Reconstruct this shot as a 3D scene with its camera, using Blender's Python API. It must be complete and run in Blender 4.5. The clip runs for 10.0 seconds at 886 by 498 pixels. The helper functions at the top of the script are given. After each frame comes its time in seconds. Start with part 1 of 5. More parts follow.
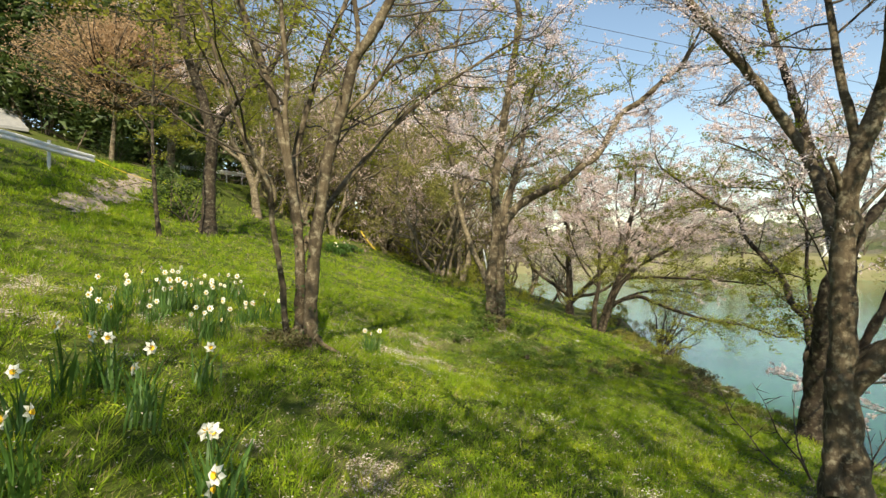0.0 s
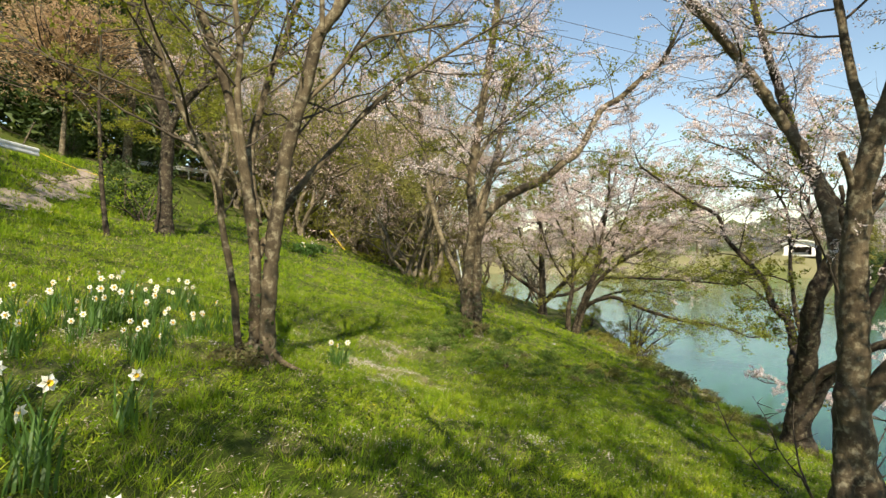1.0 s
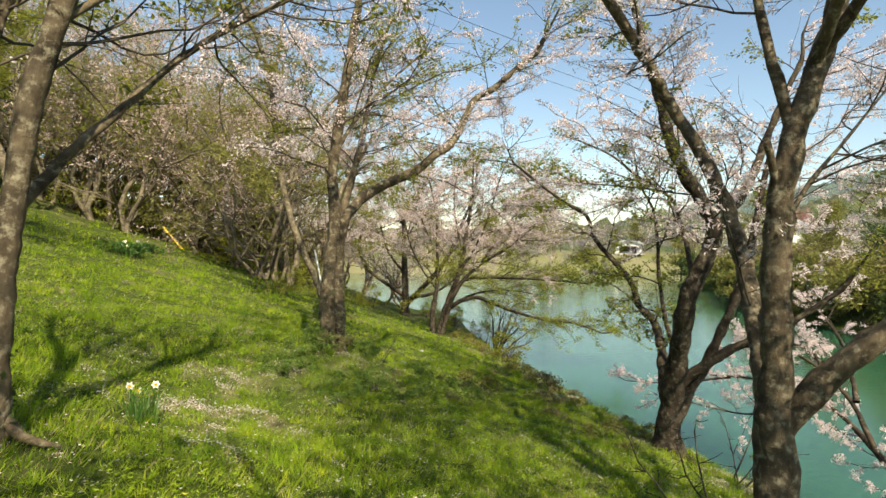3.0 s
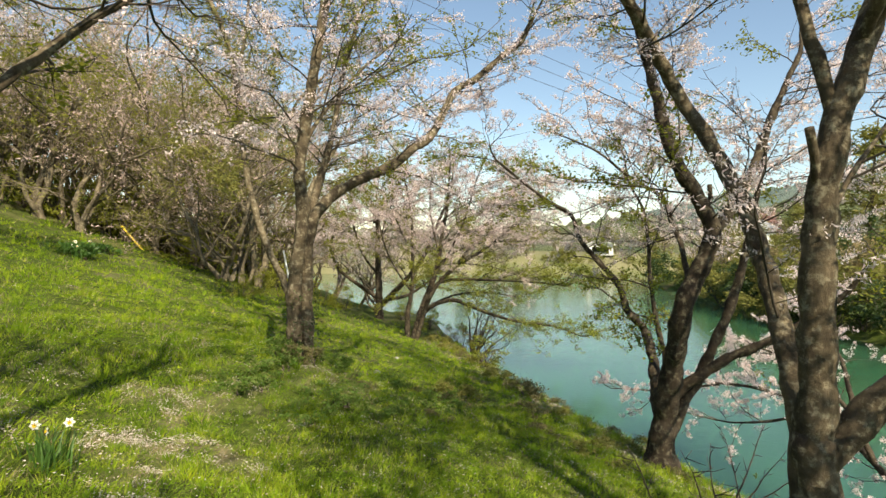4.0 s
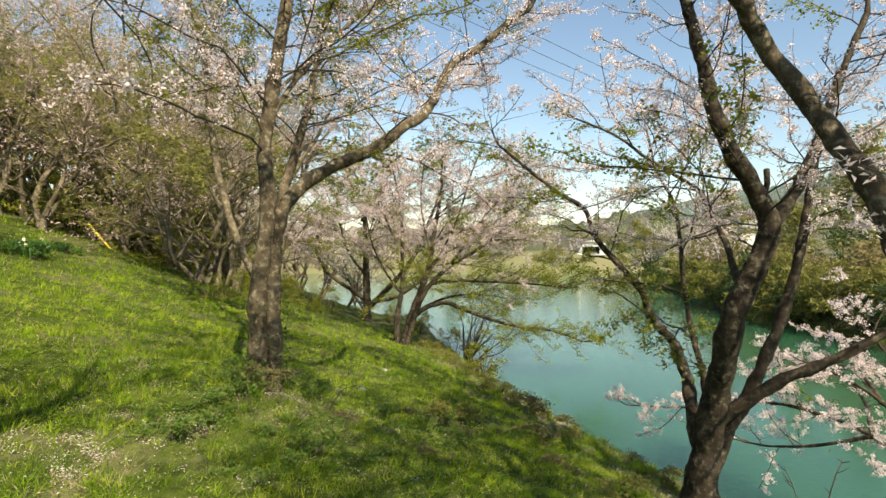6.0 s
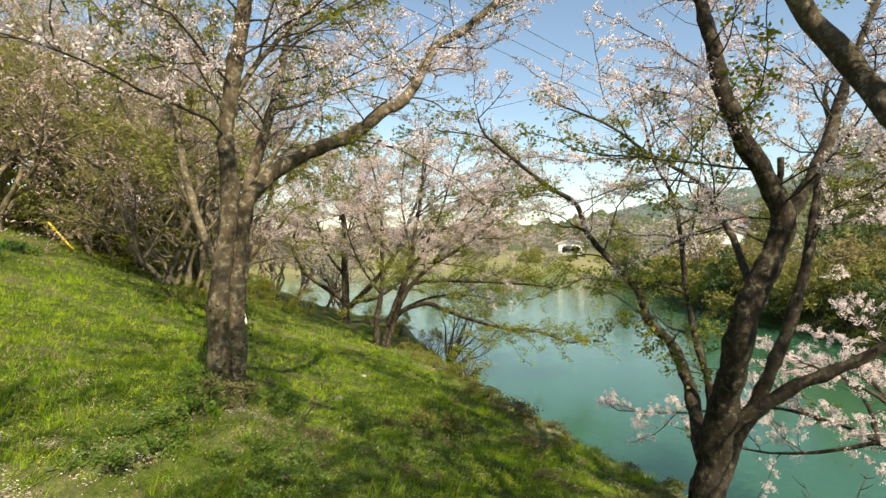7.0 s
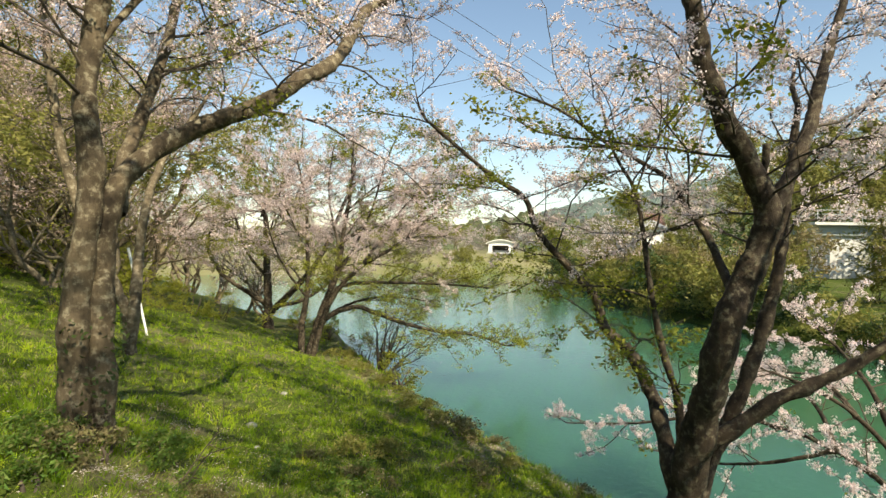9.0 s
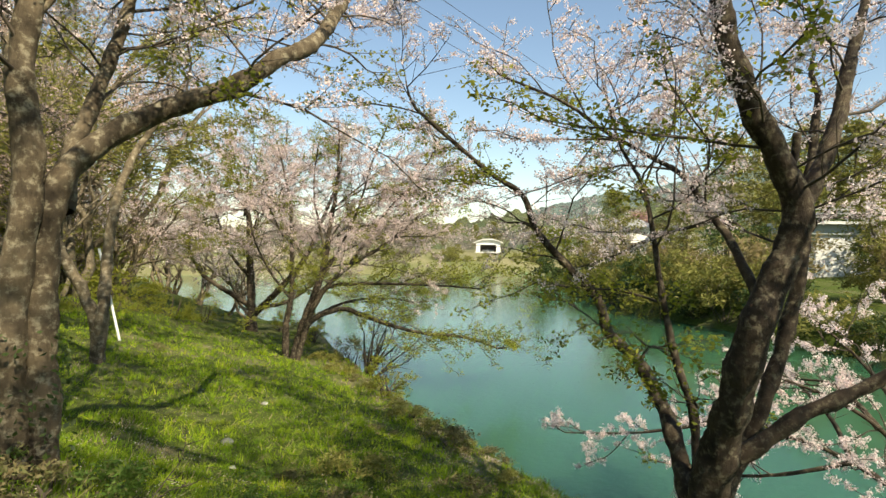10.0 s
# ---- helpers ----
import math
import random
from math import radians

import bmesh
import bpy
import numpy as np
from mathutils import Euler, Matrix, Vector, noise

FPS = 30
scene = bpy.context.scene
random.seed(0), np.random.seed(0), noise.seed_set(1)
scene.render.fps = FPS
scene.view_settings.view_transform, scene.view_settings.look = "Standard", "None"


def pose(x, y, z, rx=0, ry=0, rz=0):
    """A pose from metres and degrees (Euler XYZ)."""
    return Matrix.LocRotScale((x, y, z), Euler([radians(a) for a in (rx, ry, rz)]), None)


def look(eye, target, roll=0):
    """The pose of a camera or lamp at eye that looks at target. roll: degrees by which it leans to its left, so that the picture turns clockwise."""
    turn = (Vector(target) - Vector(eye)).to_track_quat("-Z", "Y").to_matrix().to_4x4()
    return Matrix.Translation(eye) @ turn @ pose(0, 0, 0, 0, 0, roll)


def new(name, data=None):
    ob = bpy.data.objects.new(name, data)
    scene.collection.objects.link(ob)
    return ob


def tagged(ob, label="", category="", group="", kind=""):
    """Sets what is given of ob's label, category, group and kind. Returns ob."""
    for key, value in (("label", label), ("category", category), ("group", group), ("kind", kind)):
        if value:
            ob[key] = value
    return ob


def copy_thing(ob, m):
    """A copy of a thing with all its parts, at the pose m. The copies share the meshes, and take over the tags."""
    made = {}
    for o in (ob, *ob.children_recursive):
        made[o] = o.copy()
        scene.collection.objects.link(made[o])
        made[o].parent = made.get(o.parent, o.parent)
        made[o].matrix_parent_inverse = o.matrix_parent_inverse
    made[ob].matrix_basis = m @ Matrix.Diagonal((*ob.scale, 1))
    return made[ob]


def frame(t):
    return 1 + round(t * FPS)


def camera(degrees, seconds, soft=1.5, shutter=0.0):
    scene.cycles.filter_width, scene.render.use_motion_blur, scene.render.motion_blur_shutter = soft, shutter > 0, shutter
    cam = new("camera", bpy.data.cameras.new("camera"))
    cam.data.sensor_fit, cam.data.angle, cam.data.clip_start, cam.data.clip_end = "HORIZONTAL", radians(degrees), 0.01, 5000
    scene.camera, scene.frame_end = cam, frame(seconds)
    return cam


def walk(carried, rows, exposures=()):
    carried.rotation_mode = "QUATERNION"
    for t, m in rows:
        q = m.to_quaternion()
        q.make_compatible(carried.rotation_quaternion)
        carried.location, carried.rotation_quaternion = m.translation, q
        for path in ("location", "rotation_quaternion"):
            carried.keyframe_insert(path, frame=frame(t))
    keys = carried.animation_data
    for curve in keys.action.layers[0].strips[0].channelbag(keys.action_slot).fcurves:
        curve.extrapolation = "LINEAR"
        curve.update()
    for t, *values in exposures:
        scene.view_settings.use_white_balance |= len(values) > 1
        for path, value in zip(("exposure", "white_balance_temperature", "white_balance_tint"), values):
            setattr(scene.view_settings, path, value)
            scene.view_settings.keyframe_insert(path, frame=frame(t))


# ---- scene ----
cam = camera(79.3, 10.0)
PATH = [
    (0, (-0.003, -0.182, 1.253), (-0.002, 1.818, 1.255), 0.6),
    (0.5, (-0.028, 0.124, 1.273), (0.006, 2.123, 1.275), 0.6),
    (1, (-0.047, 0.409, 1.288), (0.062, 2.406, 1.289), 0.6),
    (1.5, (-0.059, 0.708, 1.3), (0.177, 2.694, 1.303), 0.6),
    (2, (-0.056, 1.037, 1.308), (0.327, 3.0, 1.312), 0.5),
    (2.5, (-0.023, 1.368, 1.314), (0.496, 3.3, 1.319), 0.6),
    (2.7, (0.005, 1.51, 1.311), (0.571, 3.429, 1.315), 0.6),
    (4, (0.198, 2.417, 1.342), (0.913, 4.284, 1.347), 0.7),
    (4.5, (0.285, 2.774, 1.348), (1.015, 4.636, 1.353), 0.6),
    (5, (0.377, 3.116, 1.371), (1.116, 4.974, 1.374), 0.7),
    (6.5, (0.721, 4.077, 1.303), (1.496, 5.92, 1.309), 0.7),
    (7, (0.809, 4.375, 1.295), (1.63, 6.199, 1.3), 0.6),
    (7.5, (0.909, 4.658, 1.294), (1.782, 6.457, 1.298), 0.6),
    (8, (1.01, 4.912, 1.293), (1.94, 6.682, 1.297), 0.7),
    (8.5, (1.108, 5.163, 1.296), (2.102, 6.898, 1.299), 0.7),
    (9, (1.221, 5.4, 1.297), (2.272, 7.102, 1.302), 0.6),
    (9.5, (1.335, 5.649, 1.304), (2.412, 7.335, 1.308), 0.6),
    (10, (1.451, 5.899, 1.312), (2.542, 7.575, 1.315), 0.5),
]
walk(cam, [(t, look(eye, target, roll)) for t, eye, target, roll in PATH], [(0.0, 0.92, 7000, 7), (10.0, 0.92, 7000, 7)])

# ---- light, sky and exposure ----
SUN_FROM = Vector((0.06, -1.0, 0.92)).normalized()
world = bpy.data.worlds.new("world")
scene.world = world
world.use_nodes = True
wn = world.node_tree
sky = wn.nodes.new("ShaderNodeTexSky")
sky.sky_type = "NISHITA"
sky.sun_disc = False
sky.sun_elevation = math.asin(SUN_FROM.z)
sky.sun_rotation = math.atan2(SUN_FROM.x, SUN_FROM.y)
sky.air_density, sky.dust_density, sky.ozone_density = 1.25, 0.3, 1.1
sky.altitude = 500
wn.links.new(sky.outputs[0], wn.nodes["Background"].inputs[0])
wn.nodes["Background"].inputs[1].default_value = 0.098
sun_data = bpy.data.lights.new("sun", "SUN")
sun_data.energy, sun_data.angle, sun_data.color = 5.0, radians(0.53), (1.0, 0.9, 0.72)
sun = new("sun", sun_data)
sun.matrix_world = look(SUN_FROM * 60, (0, 0, 0))

# ---- materials ----


def material(name):
    m = bpy.data.materials.new(name)
    m.use_nodes = True
    return m, m.node_tree.nodes, m.node_tree.links, m.node_tree.nodes["Principled BSDF"]


def noise_node(nodes, links, scale, detail=4.0, rough=0.55, stretch=None, coords="Object"):
    tc = nodes.new("ShaderNodeTexCoord")
    n = nodes.new("ShaderNodeTexNoise")
    n.inputs["Scale"].default_value = scale
    n.inputs["Detail"].default_value = detail
    n.inputs["Roughness"].default_value = rough
    if stretch:
        mp = nodes.new("ShaderNodeMapping")
        mp.inputs["Scale"].default_value = stretch
        links.new(tc.outputs[coords], mp.inputs[0])
        links.new(mp.outputs[0], n.inputs["Vector"])
    else:
        links.new(tc.outputs[coords], n.inputs["Vector"])
    return n


def ramp(nodes, links, source, stops):
    r = nodes.new("ShaderNodeValToRGB")
    els = r.color_ramp.elements
    while len(els) < len(stops):
        els.new(0.5)
    for e, (p, c) in zip(els, stops):
        e.position, e.color = p, (*c, 1.0)
    links.new(source, r.inputs[0])
    return r


def mix_colour(nodes, links, fac, a, b, mode="MIX"):
    m = nodes.new("ShaderNodeMix")
    m.data_type, m.blend_type = "RGBA", mode
    for socket, value in ((m.inputs[0], fac), (m.inputs[6], a), (m.inputs[7], b)):
        if isinstance(value, (int, float)):
            socket.default_value = value
        elif isinstance(value, tuple):
            socket.default_value = (*value, 1.0)
        else:
            links.new(value, socket)
    return m.outputs[2]


def bump(nodes, links, bsdf, height, strength, distance):
    b = nodes.new("ShaderNodeBump")
    b.inputs["Strength"].default_value = strength
    b.inputs["Distance"].default_value = distance
    links.new(height, b.inputs["Height"])
    links.new(b.outputs[0], bsdf.inputs["Normal"])


def bark_material(name, dark, light, lichen, amount=0.45):
    """Cherry bark: patchy, with fine bands across the stem and pale lichen."""
    m, n, l, b = material(name)
    broad = noise_node(n, l, 3.5, 5, 0.6)
    bands = noise_node(n, l, 8.0, 7, 0.7, (1.0, 1.0, 1.5))
    cracks = noise_node(n, l, 26.0, 5, 0.7, (1.0, 1.0, 0.35))
    spots = noise_node(n, l, 14.0, 6, 0.7)
    base = ramp(n, l, broad.outputs[0], [(0.32, dark), (0.68, light)])
    band = ramp(n, l, bands.outputs[0], [(0.32, (0.6, 0.57, 0.55)), (0.62, (1, 1, 1))])
    col = mix_colour(n, l, 0.7, base.outputs[0], band.outputs[0], "MULTIPLY")
    split = ramp(n, l, cracks.outputs[0], [(0.34, (0.45, 0.42, 0.4)), (0.5, (1, 1, 1))])
    col = mix_colour(n, l, 0.6, col, split.outputs[0], "MULTIPLY")
    mask = ramp(n, l, spots.outputs[0], [(0.52, (0, 0, 0)), (0.66, (amount, amount, amount))])
    l.new(mix_colour(n, l, mask.outputs[0], col, lichen), b.inputs["Base Color"])
    b.inputs["Roughness"].default_value = 0.85
    b.inputs["Specular IOR Level"].default_value = 0.2
    bump(n, l, b, mix_colour(n, l, 0.5, bands.outputs[0], cracks.outputs[0]), 0.85, 0.03)
    return m


def leaf_material(name, colours, through_colour, through_share=0.45, rough=0.6, gloss=0.2, patches=None):
    """Thin leaves or petals: each one its own tint, light passes through."""
    m, n, l, b = material(name)
    geo = n.new("ShaderNodeNewGeometry")
    steps = [(k / max(1, len(colours) - 1), c) for k, c in enumerate(colours)]
    tint = ramp(n, l, geo.outputs["Random Per Island"], steps)
    colour = tint.outputs[0]
    if patches:
        drift = noise_node(n, l, patches, 4, 0.6)
        shift = ramp(n, l, drift.outputs[0], [(0.3, (0.42, 0.54, 0.5)), (0.48, (0.95, 0.95, 0.9)), (0.68, (1.3, 1.14, 1.0))])
        colour = mix_colour(n, l, 1.0, colour, shift.outputs[0], "MULTIPLY")
        tuft = noise_node(n, l, patches * 4.5, 3, 0.6)
        tone = ramp(n, l, tuft.outputs[0], [(0.32, (0.42, 0.52, 0.5)), (0.52, (1.0, 1.0, 1.0)), (0.7, (1.5, 1.3, 1.1))])
        colour = mix_colour(n, l, 1.0, colour, tone.outputs[0], "MULTIPLY")
    l.new(colour, b.inputs["Base Color"])
    b.inputs["Roughness"].default_value = rough
    b.inputs["Specular IOR Level"].default_value = gloss
    tr = n.new("ShaderNodeBsdfTranslucent")
    l.new(mix_colour(n, l, 0.6 if not patches else 0.35, colour, through_colour), tr.inputs[0])
    mx = n.new("ShaderNodeMixShader")
    mx.inputs[0].default_value = through_share
    l.new(b.outputs[0], mx.inputs[1])
    l.new(tr.outputs[0], mx.inputs[2])
    l.new(mx.outputs[0], n["Material Output"].inputs[0])
    return m


def plain_material(name, a, c, scale=6.0, rough=0.7, metal=0.0, relief=0.2, depth=0.01):
    m, n, l, b = material(name)
    s = noise_node(n, l, scale, 6, 0.65)
    l.new(ramp(n, l, s.outputs[0], [(0.3, a), (0.7, c)]).outputs[0], b.inputs["Base Color"])
    b.inputs["Roughness"].default_value = rough
    b.inputs["Metallic"].default_value = metal
    bump(n, l, b, s.outputs[0], relief, depth)
    return m


BARK = bark_material("cherry_bark", (0.016, 0.012, 0.009), (0.082, 0.063, 0.043), (0.28, 0.26, 0.18), 0.4)
BARK_PALE = bark_material("pale_bark", (0.045, 0.035, 0.022), (0.22, 0.178, 0.115), (0.4, 0.37, 0.28), 0.5)
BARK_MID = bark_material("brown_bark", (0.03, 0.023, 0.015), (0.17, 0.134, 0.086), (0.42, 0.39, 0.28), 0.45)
# paler copies for the far trees, sunlight from the front put into the colour
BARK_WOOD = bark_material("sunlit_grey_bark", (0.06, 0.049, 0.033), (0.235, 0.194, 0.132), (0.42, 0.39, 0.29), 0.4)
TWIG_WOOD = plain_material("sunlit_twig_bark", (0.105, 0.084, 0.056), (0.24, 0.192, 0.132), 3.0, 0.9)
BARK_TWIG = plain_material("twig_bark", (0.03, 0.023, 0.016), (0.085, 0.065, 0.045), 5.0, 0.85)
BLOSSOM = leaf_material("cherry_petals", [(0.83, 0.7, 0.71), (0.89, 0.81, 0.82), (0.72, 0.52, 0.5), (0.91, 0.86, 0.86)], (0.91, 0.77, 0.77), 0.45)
# dimmer copy of the petals above, with shade put into the colour
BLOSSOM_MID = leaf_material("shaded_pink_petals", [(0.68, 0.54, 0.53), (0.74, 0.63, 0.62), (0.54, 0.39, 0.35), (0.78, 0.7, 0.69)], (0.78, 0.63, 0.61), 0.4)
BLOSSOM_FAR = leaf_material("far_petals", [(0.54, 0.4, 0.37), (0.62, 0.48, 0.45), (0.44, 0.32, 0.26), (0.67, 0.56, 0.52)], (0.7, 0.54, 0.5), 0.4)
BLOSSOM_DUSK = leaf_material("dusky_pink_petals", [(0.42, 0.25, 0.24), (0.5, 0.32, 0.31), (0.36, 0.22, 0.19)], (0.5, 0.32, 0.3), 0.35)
BUDS = leaf_material("bud_scales", [(0.2, 0.15, 0.07), (0.26, 0.2, 0.1), (0.18, 0.18, 0.06)], (0.3, 0.25, 0.1), 0.35)
LEAF = leaf_material("young_leaves", [(0.14, 0.165, 0.022), (0.2, 0.215, 0.03), (0.26, 0.25, 0.045), (0.09, 0.12, 0.022)], (0.42, 0.44, 0.04), 0.5)
LEAF_DARK = leaf_material("evergreen_leaves", [(0.025, 0.048, 0.014), (0.045, 0.075, 0.02), (0.08, 0.11, 0.025)], (0.1, 0.15, 0.02), 0.25, 0.5, 0.3)
LEAF_OLIVE = leaf_material("olive_leaves", [(0.13, 0.14, 0.032), (0.2, 0.2, 0.05), (0.26, 0.225, 0.07)], (0.32, 0.31, 0.07), 0.35)
LEAF_RUST = leaf_material("rust_leaves", [(0.4, 0.26, 0.145), (0.48, 0.335, 0.2), (0.33, 0.22, 0.12)], (0.52, 0.36, 0.2), 0.4)
GRASS = leaf_material("grass_blades", [(0.12, 0.22, 0.013), (0.195, 0.32, 0.02), (0.31, 0.435, 0.03), (0.15, 0.27, 0.016), (0.39, 0.425, 0.065)], (0.47, 0.61, 0.028), 0.45, 0.6, 0.15, 1.4)
STRAW = leaf_material("dry_grass", [(0.3, 0.25, 0.13), (0.4, 0.34, 0.19), (0.22, 0.18, 0.09)], (0.45, 0.36, 0.18), 0.3)
WEED = leaf_material("weed_leaves", [(0.055, 0.11, 0.018), (0.09, 0.165, 0.026), (0.13, 0.19, 0.04), (0.16, 0.15, 0.06)], (0.2, 0.3, 0.04), 0.35)
BRAMBLE = leaf_material("bramble_leaves", [(0.12, 0.095, 0.045), (0.19, 0.16, 0.075), (0.1, 0.12, 0.035), (0.26, 0.22, 0.12)], (0.22, 0.2, 0.07), 0.3)
PETAL_FALL = leaf_material("fallen_petals", [(0.7, 0.6, 0.56), (0.78, 0.7, 0.66), (0.42, 0.33, 0.26)], (0.7, 0.6, 0.55), 0.2)


def ground_material():
    """Soil, moss and short turf in patches of different size."""
    m, n, l, b = material("turf")
    broad = noise_node(n, l, 0.55, 5, 0.6)
    fine = noise_node(n, l, 7.0, 8, 0.7)
    grit = noise_node(n, l, 45.0, 4, 0.7)
    green = ramp(n, l, fine.outputs[0], [(0.25, (0.025, 0.035, 0.008)), (0.5, (0.06, 0.085, 0.014)), (0.75, (0.12, 0.14, 0.03))])
    soil = ramp(n, l, fine.outputs[0], [(0.3, (0.13, 0.105, 0.062)), (0.6, (0.28, 0.235, 0.145)), (0.8, (0.42, 0.37, 0.27))])
    mask = ramp(n, l, broad.outputs[0], [(0.52, (0, 0, 0)), (0.7, (0.5, 0.5, 0.5))])
    turf = mix_colour(n, l, mask.outputs[0], green.outputs[0], soil.outputs[0])
    worn = n.new("ShaderNodeAttribute")
    worn.attribute_name = "worn"
    turf = mix_colour(n, l, worn.outputs["Fac"], turf, soil.outputs[0])
    # the field across the lake is dry and straw-coloured
    tc = n.new("ShaderNodeTexCoord")
    xyz = n.new("ShaderNodeSeparateXYZ")
    l.new(tc.outputs["Object"], xyz.inputs[0])
    across = n.new("ShaderNodeMapRange")
    across.inputs[1].default_value, across.inputs[2].default_value = 80.0, 86.0
    l.new(xyz.outputs[1], across.inputs[0])
    plots = noise_node(n, l, 0.07, 5, 0.6)
    dry = ramp(n, l, plots.outputs[0], [(0.35, (0.12, 0.135, 0.05)), (0.5, (0.2, 0.185, 0.1)), (0.65, (0.15, 0.155, 0.055))])
    l.new(mix_colour(n, l, across.outputs[0], turf, dry.outputs[0]), b.inputs["Base Color"])
    b.inputs["Roughness"].default_value = 0.95
    b.inputs["Specular IOR Level"].default_value = 0.1
    bump(n, l, b, grit.outputs[0], 0.8, 0.03)
    return m


TURF = ground_material()
DIRT = plain_material("trodden_dirt", (0.17, 0.135, 0.1), (0.38, 0.31, 0.26), 5.0, 0.95, 0, 0.5, 0.02)
RAIL_PAINT = plain_material("white_grey_paint", (0.62, 0.63, 0.64), (0.78, 0.79, 0.8), 8.0, 0.5)
STEEL = plain_material("galvanised_steel", (0.4, 0.41, 0.41), (0.56, 0.57, 0.57), 8.0, 0.45, 0.4)
CONCRETE = plain_material("concrete", (0.45, 0.45, 0.42), (0.62, 0.61, 0.58), 1.2, 0.85)
WHITE = plain_material("white_plaster", (0.72, 0.71, 0.67), (0.82, 0.81, 0.78), 3.0, 0.7)
# dark colour for the shade inside the hut's open front and in windows
DARK_HOLE = plain_material("dark_opening", (0.04, 0.035, 0.03), (0.1, 0.085, 0.07), 4.0, 0.8)
ROOF_TILE = plain_material("grey_roof", (0.2, 0.2, 0.2), (0.32, 0.32, 0.31), 5.0, 0.6)
YELLOW = plain_material("yellow_paint", (0.65, 0.45, 0.03), (0.8, 0.58, 0.05), 9.0, 0.5)
POLE_WHITE = plain_material("weathered_white_paint", (0.6, 0.6, 0.57), (0.8, 0.8, 0.77), 12.0, 0.55)
STONE = plain_material("mossy_stone", (0.16, 0.155, 0.13), (0.34, 0.33, 0.29), 9.0, 0.9, 0, 0.6, 0.02)
WIRE = plain_material("black_wire", (0.03, 0.03, 0.035), (0.06, 0.06, 0.07), 3.0, 0.5)
PETAL_WHITE = leaf_material("narcissus_petals", [(0.84, 0.83, 0.74), (0.88, 0.87, 0.8), (0.82, 0.8, 0.66)], (0.9, 0.88, 0.7), 0.3)
CUP_YELLOW = leaf_material("narcissus_cup", [(0.85, 0.5, 0.03), (0.88, 0.6, 0.05)], (0.9, 0.55, 0.03), 0.25)
NARCISSUS_LEAF = leaf_material("narcissus_leaves", [(0.045, 0.105, 0.02), (0.075, 0.15, 0.028), (0.06, 0.125, 0.028)], (0.13, 0.25, 0.035), 0.3, 0.45, 0.35)


def forest_material(name, crowns, scale, haze):
    """Hillside woodland: each crown its own colour, with distance haze mixed in as blue-grey."""
    m, n, l, b = material(name)
    tc = n.new("ShaderNodeTexCoord")
    cells = n.new("ShaderNodeTexVoronoi")
    cells.inputs["Scale"].default_value = scale
    l.new(tc.outputs["Object"], cells.inputs["Vector"])
    pick = n.new("ShaderNodeSeparateColor")
    l.new(cells.outputs["Color"], pick.inputs[0])
    steps_ = [(k / (len(crowns) - 1), c) for k, c in enumerate(crowns)]
    each = ramp(n, l, pick.outputs[0], steps_)
    fine = noise_node(n, l, scale * 7, 6, 0.7)
    grain = ramp(n, l, fine.outputs[0], [(0.3, (0.55, 0.55, 0.55)), (0.7, (1.25, 1.25, 1.25))])
    col = mix_colour(n, l, 1.0, each.outputs[0], grain.outputs[0], "MULTIPLY")
    l.new(mix_colour(n, l, haze, col, (0.2, 0.26, 0.27)), b.inputs["Base Color"])
    b.inputs["Roughness"].default_value = 1.0
    b.inputs["Specular IOR Level"].default_value = 0.0
    bump(n, l, b, fine.outputs[0], 1.0, 2.0)
    return m


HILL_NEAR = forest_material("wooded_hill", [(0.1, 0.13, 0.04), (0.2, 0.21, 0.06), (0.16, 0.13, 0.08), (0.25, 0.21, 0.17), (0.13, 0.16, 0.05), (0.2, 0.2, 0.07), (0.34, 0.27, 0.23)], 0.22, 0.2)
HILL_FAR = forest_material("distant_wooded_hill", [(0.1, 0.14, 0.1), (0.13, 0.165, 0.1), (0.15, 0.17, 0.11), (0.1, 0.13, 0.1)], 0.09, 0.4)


def water_material():
    """Turbid green-blue water: a smooth reflecting skin over a body in which light spreads."""
    m, n, l, b = material("lake_water")
    ripple = noise_node(n, l, 5.0, 3, 0.5, (1.0, 1.6, 1.0))
    swell = noise_node(n, l, 0.05, 3, 0.5)
    l.new(ramp(n, l, swell.outputs[0], [(0.35, (0.026, 0.09, 0.045)), (0.65, (0.033, 0.105, 0.055))]).outputs[0], b.inputs["Base Color"])
    b.subsurface_method = "BURLEY"
    b.inputs["Subsurface Weight"].default_value = 1.0
    b.inputs["Subsurface Radius"].default_value = (0.7, 1.0, 0.9)
    b.inputs["Subsurface Scale"].default_value = 2.5
    b.inputs["Roughness"].default_value = 0.06
    b.inputs["IOR"].default_value = 1.33
    bump(n, l, b, ripple.outputs[0], 0.26, 0.03)
    return m


WATER = water_material()

# ---- mesh helpers ----
RNG = random.Random(7)


def mesh_of(name, verts, faces, mat, smooth=False):
    me = bpy.data.meshes.new(name)
    me.from_pydata([tuple(v) for v in verts], [], faces)
    me.materials.append(mat)
    if smooth:
        me.polygons.foreach_set("use_smooth", [True] * len(me.polygons))
    me.update()
    return me


def soup(name, verts, size, mat):
    """A mesh of loose triangles or quads from an array of corners, (n, size, 3)."""
    verts = np.asarray(verts, dtype=np.float32)
    count = len(verts)
    me = bpy.data.meshes.new(name)
    me.vertices.add(count * size)
    me.vertices.foreach_set("co", verts.reshape(-1))
    me.loops.add(count * size)
    me.loops.foreach_set("vertex_index", np.arange(count * size, dtype=np.int32))
    me.polygons.add(count)
    me.polygons.foreach_set("loop_start", np.arange(0, count * size, size, dtype=np.int32))
    me.materials.append(mat)
    me.update(calc_edges=True)
    return me


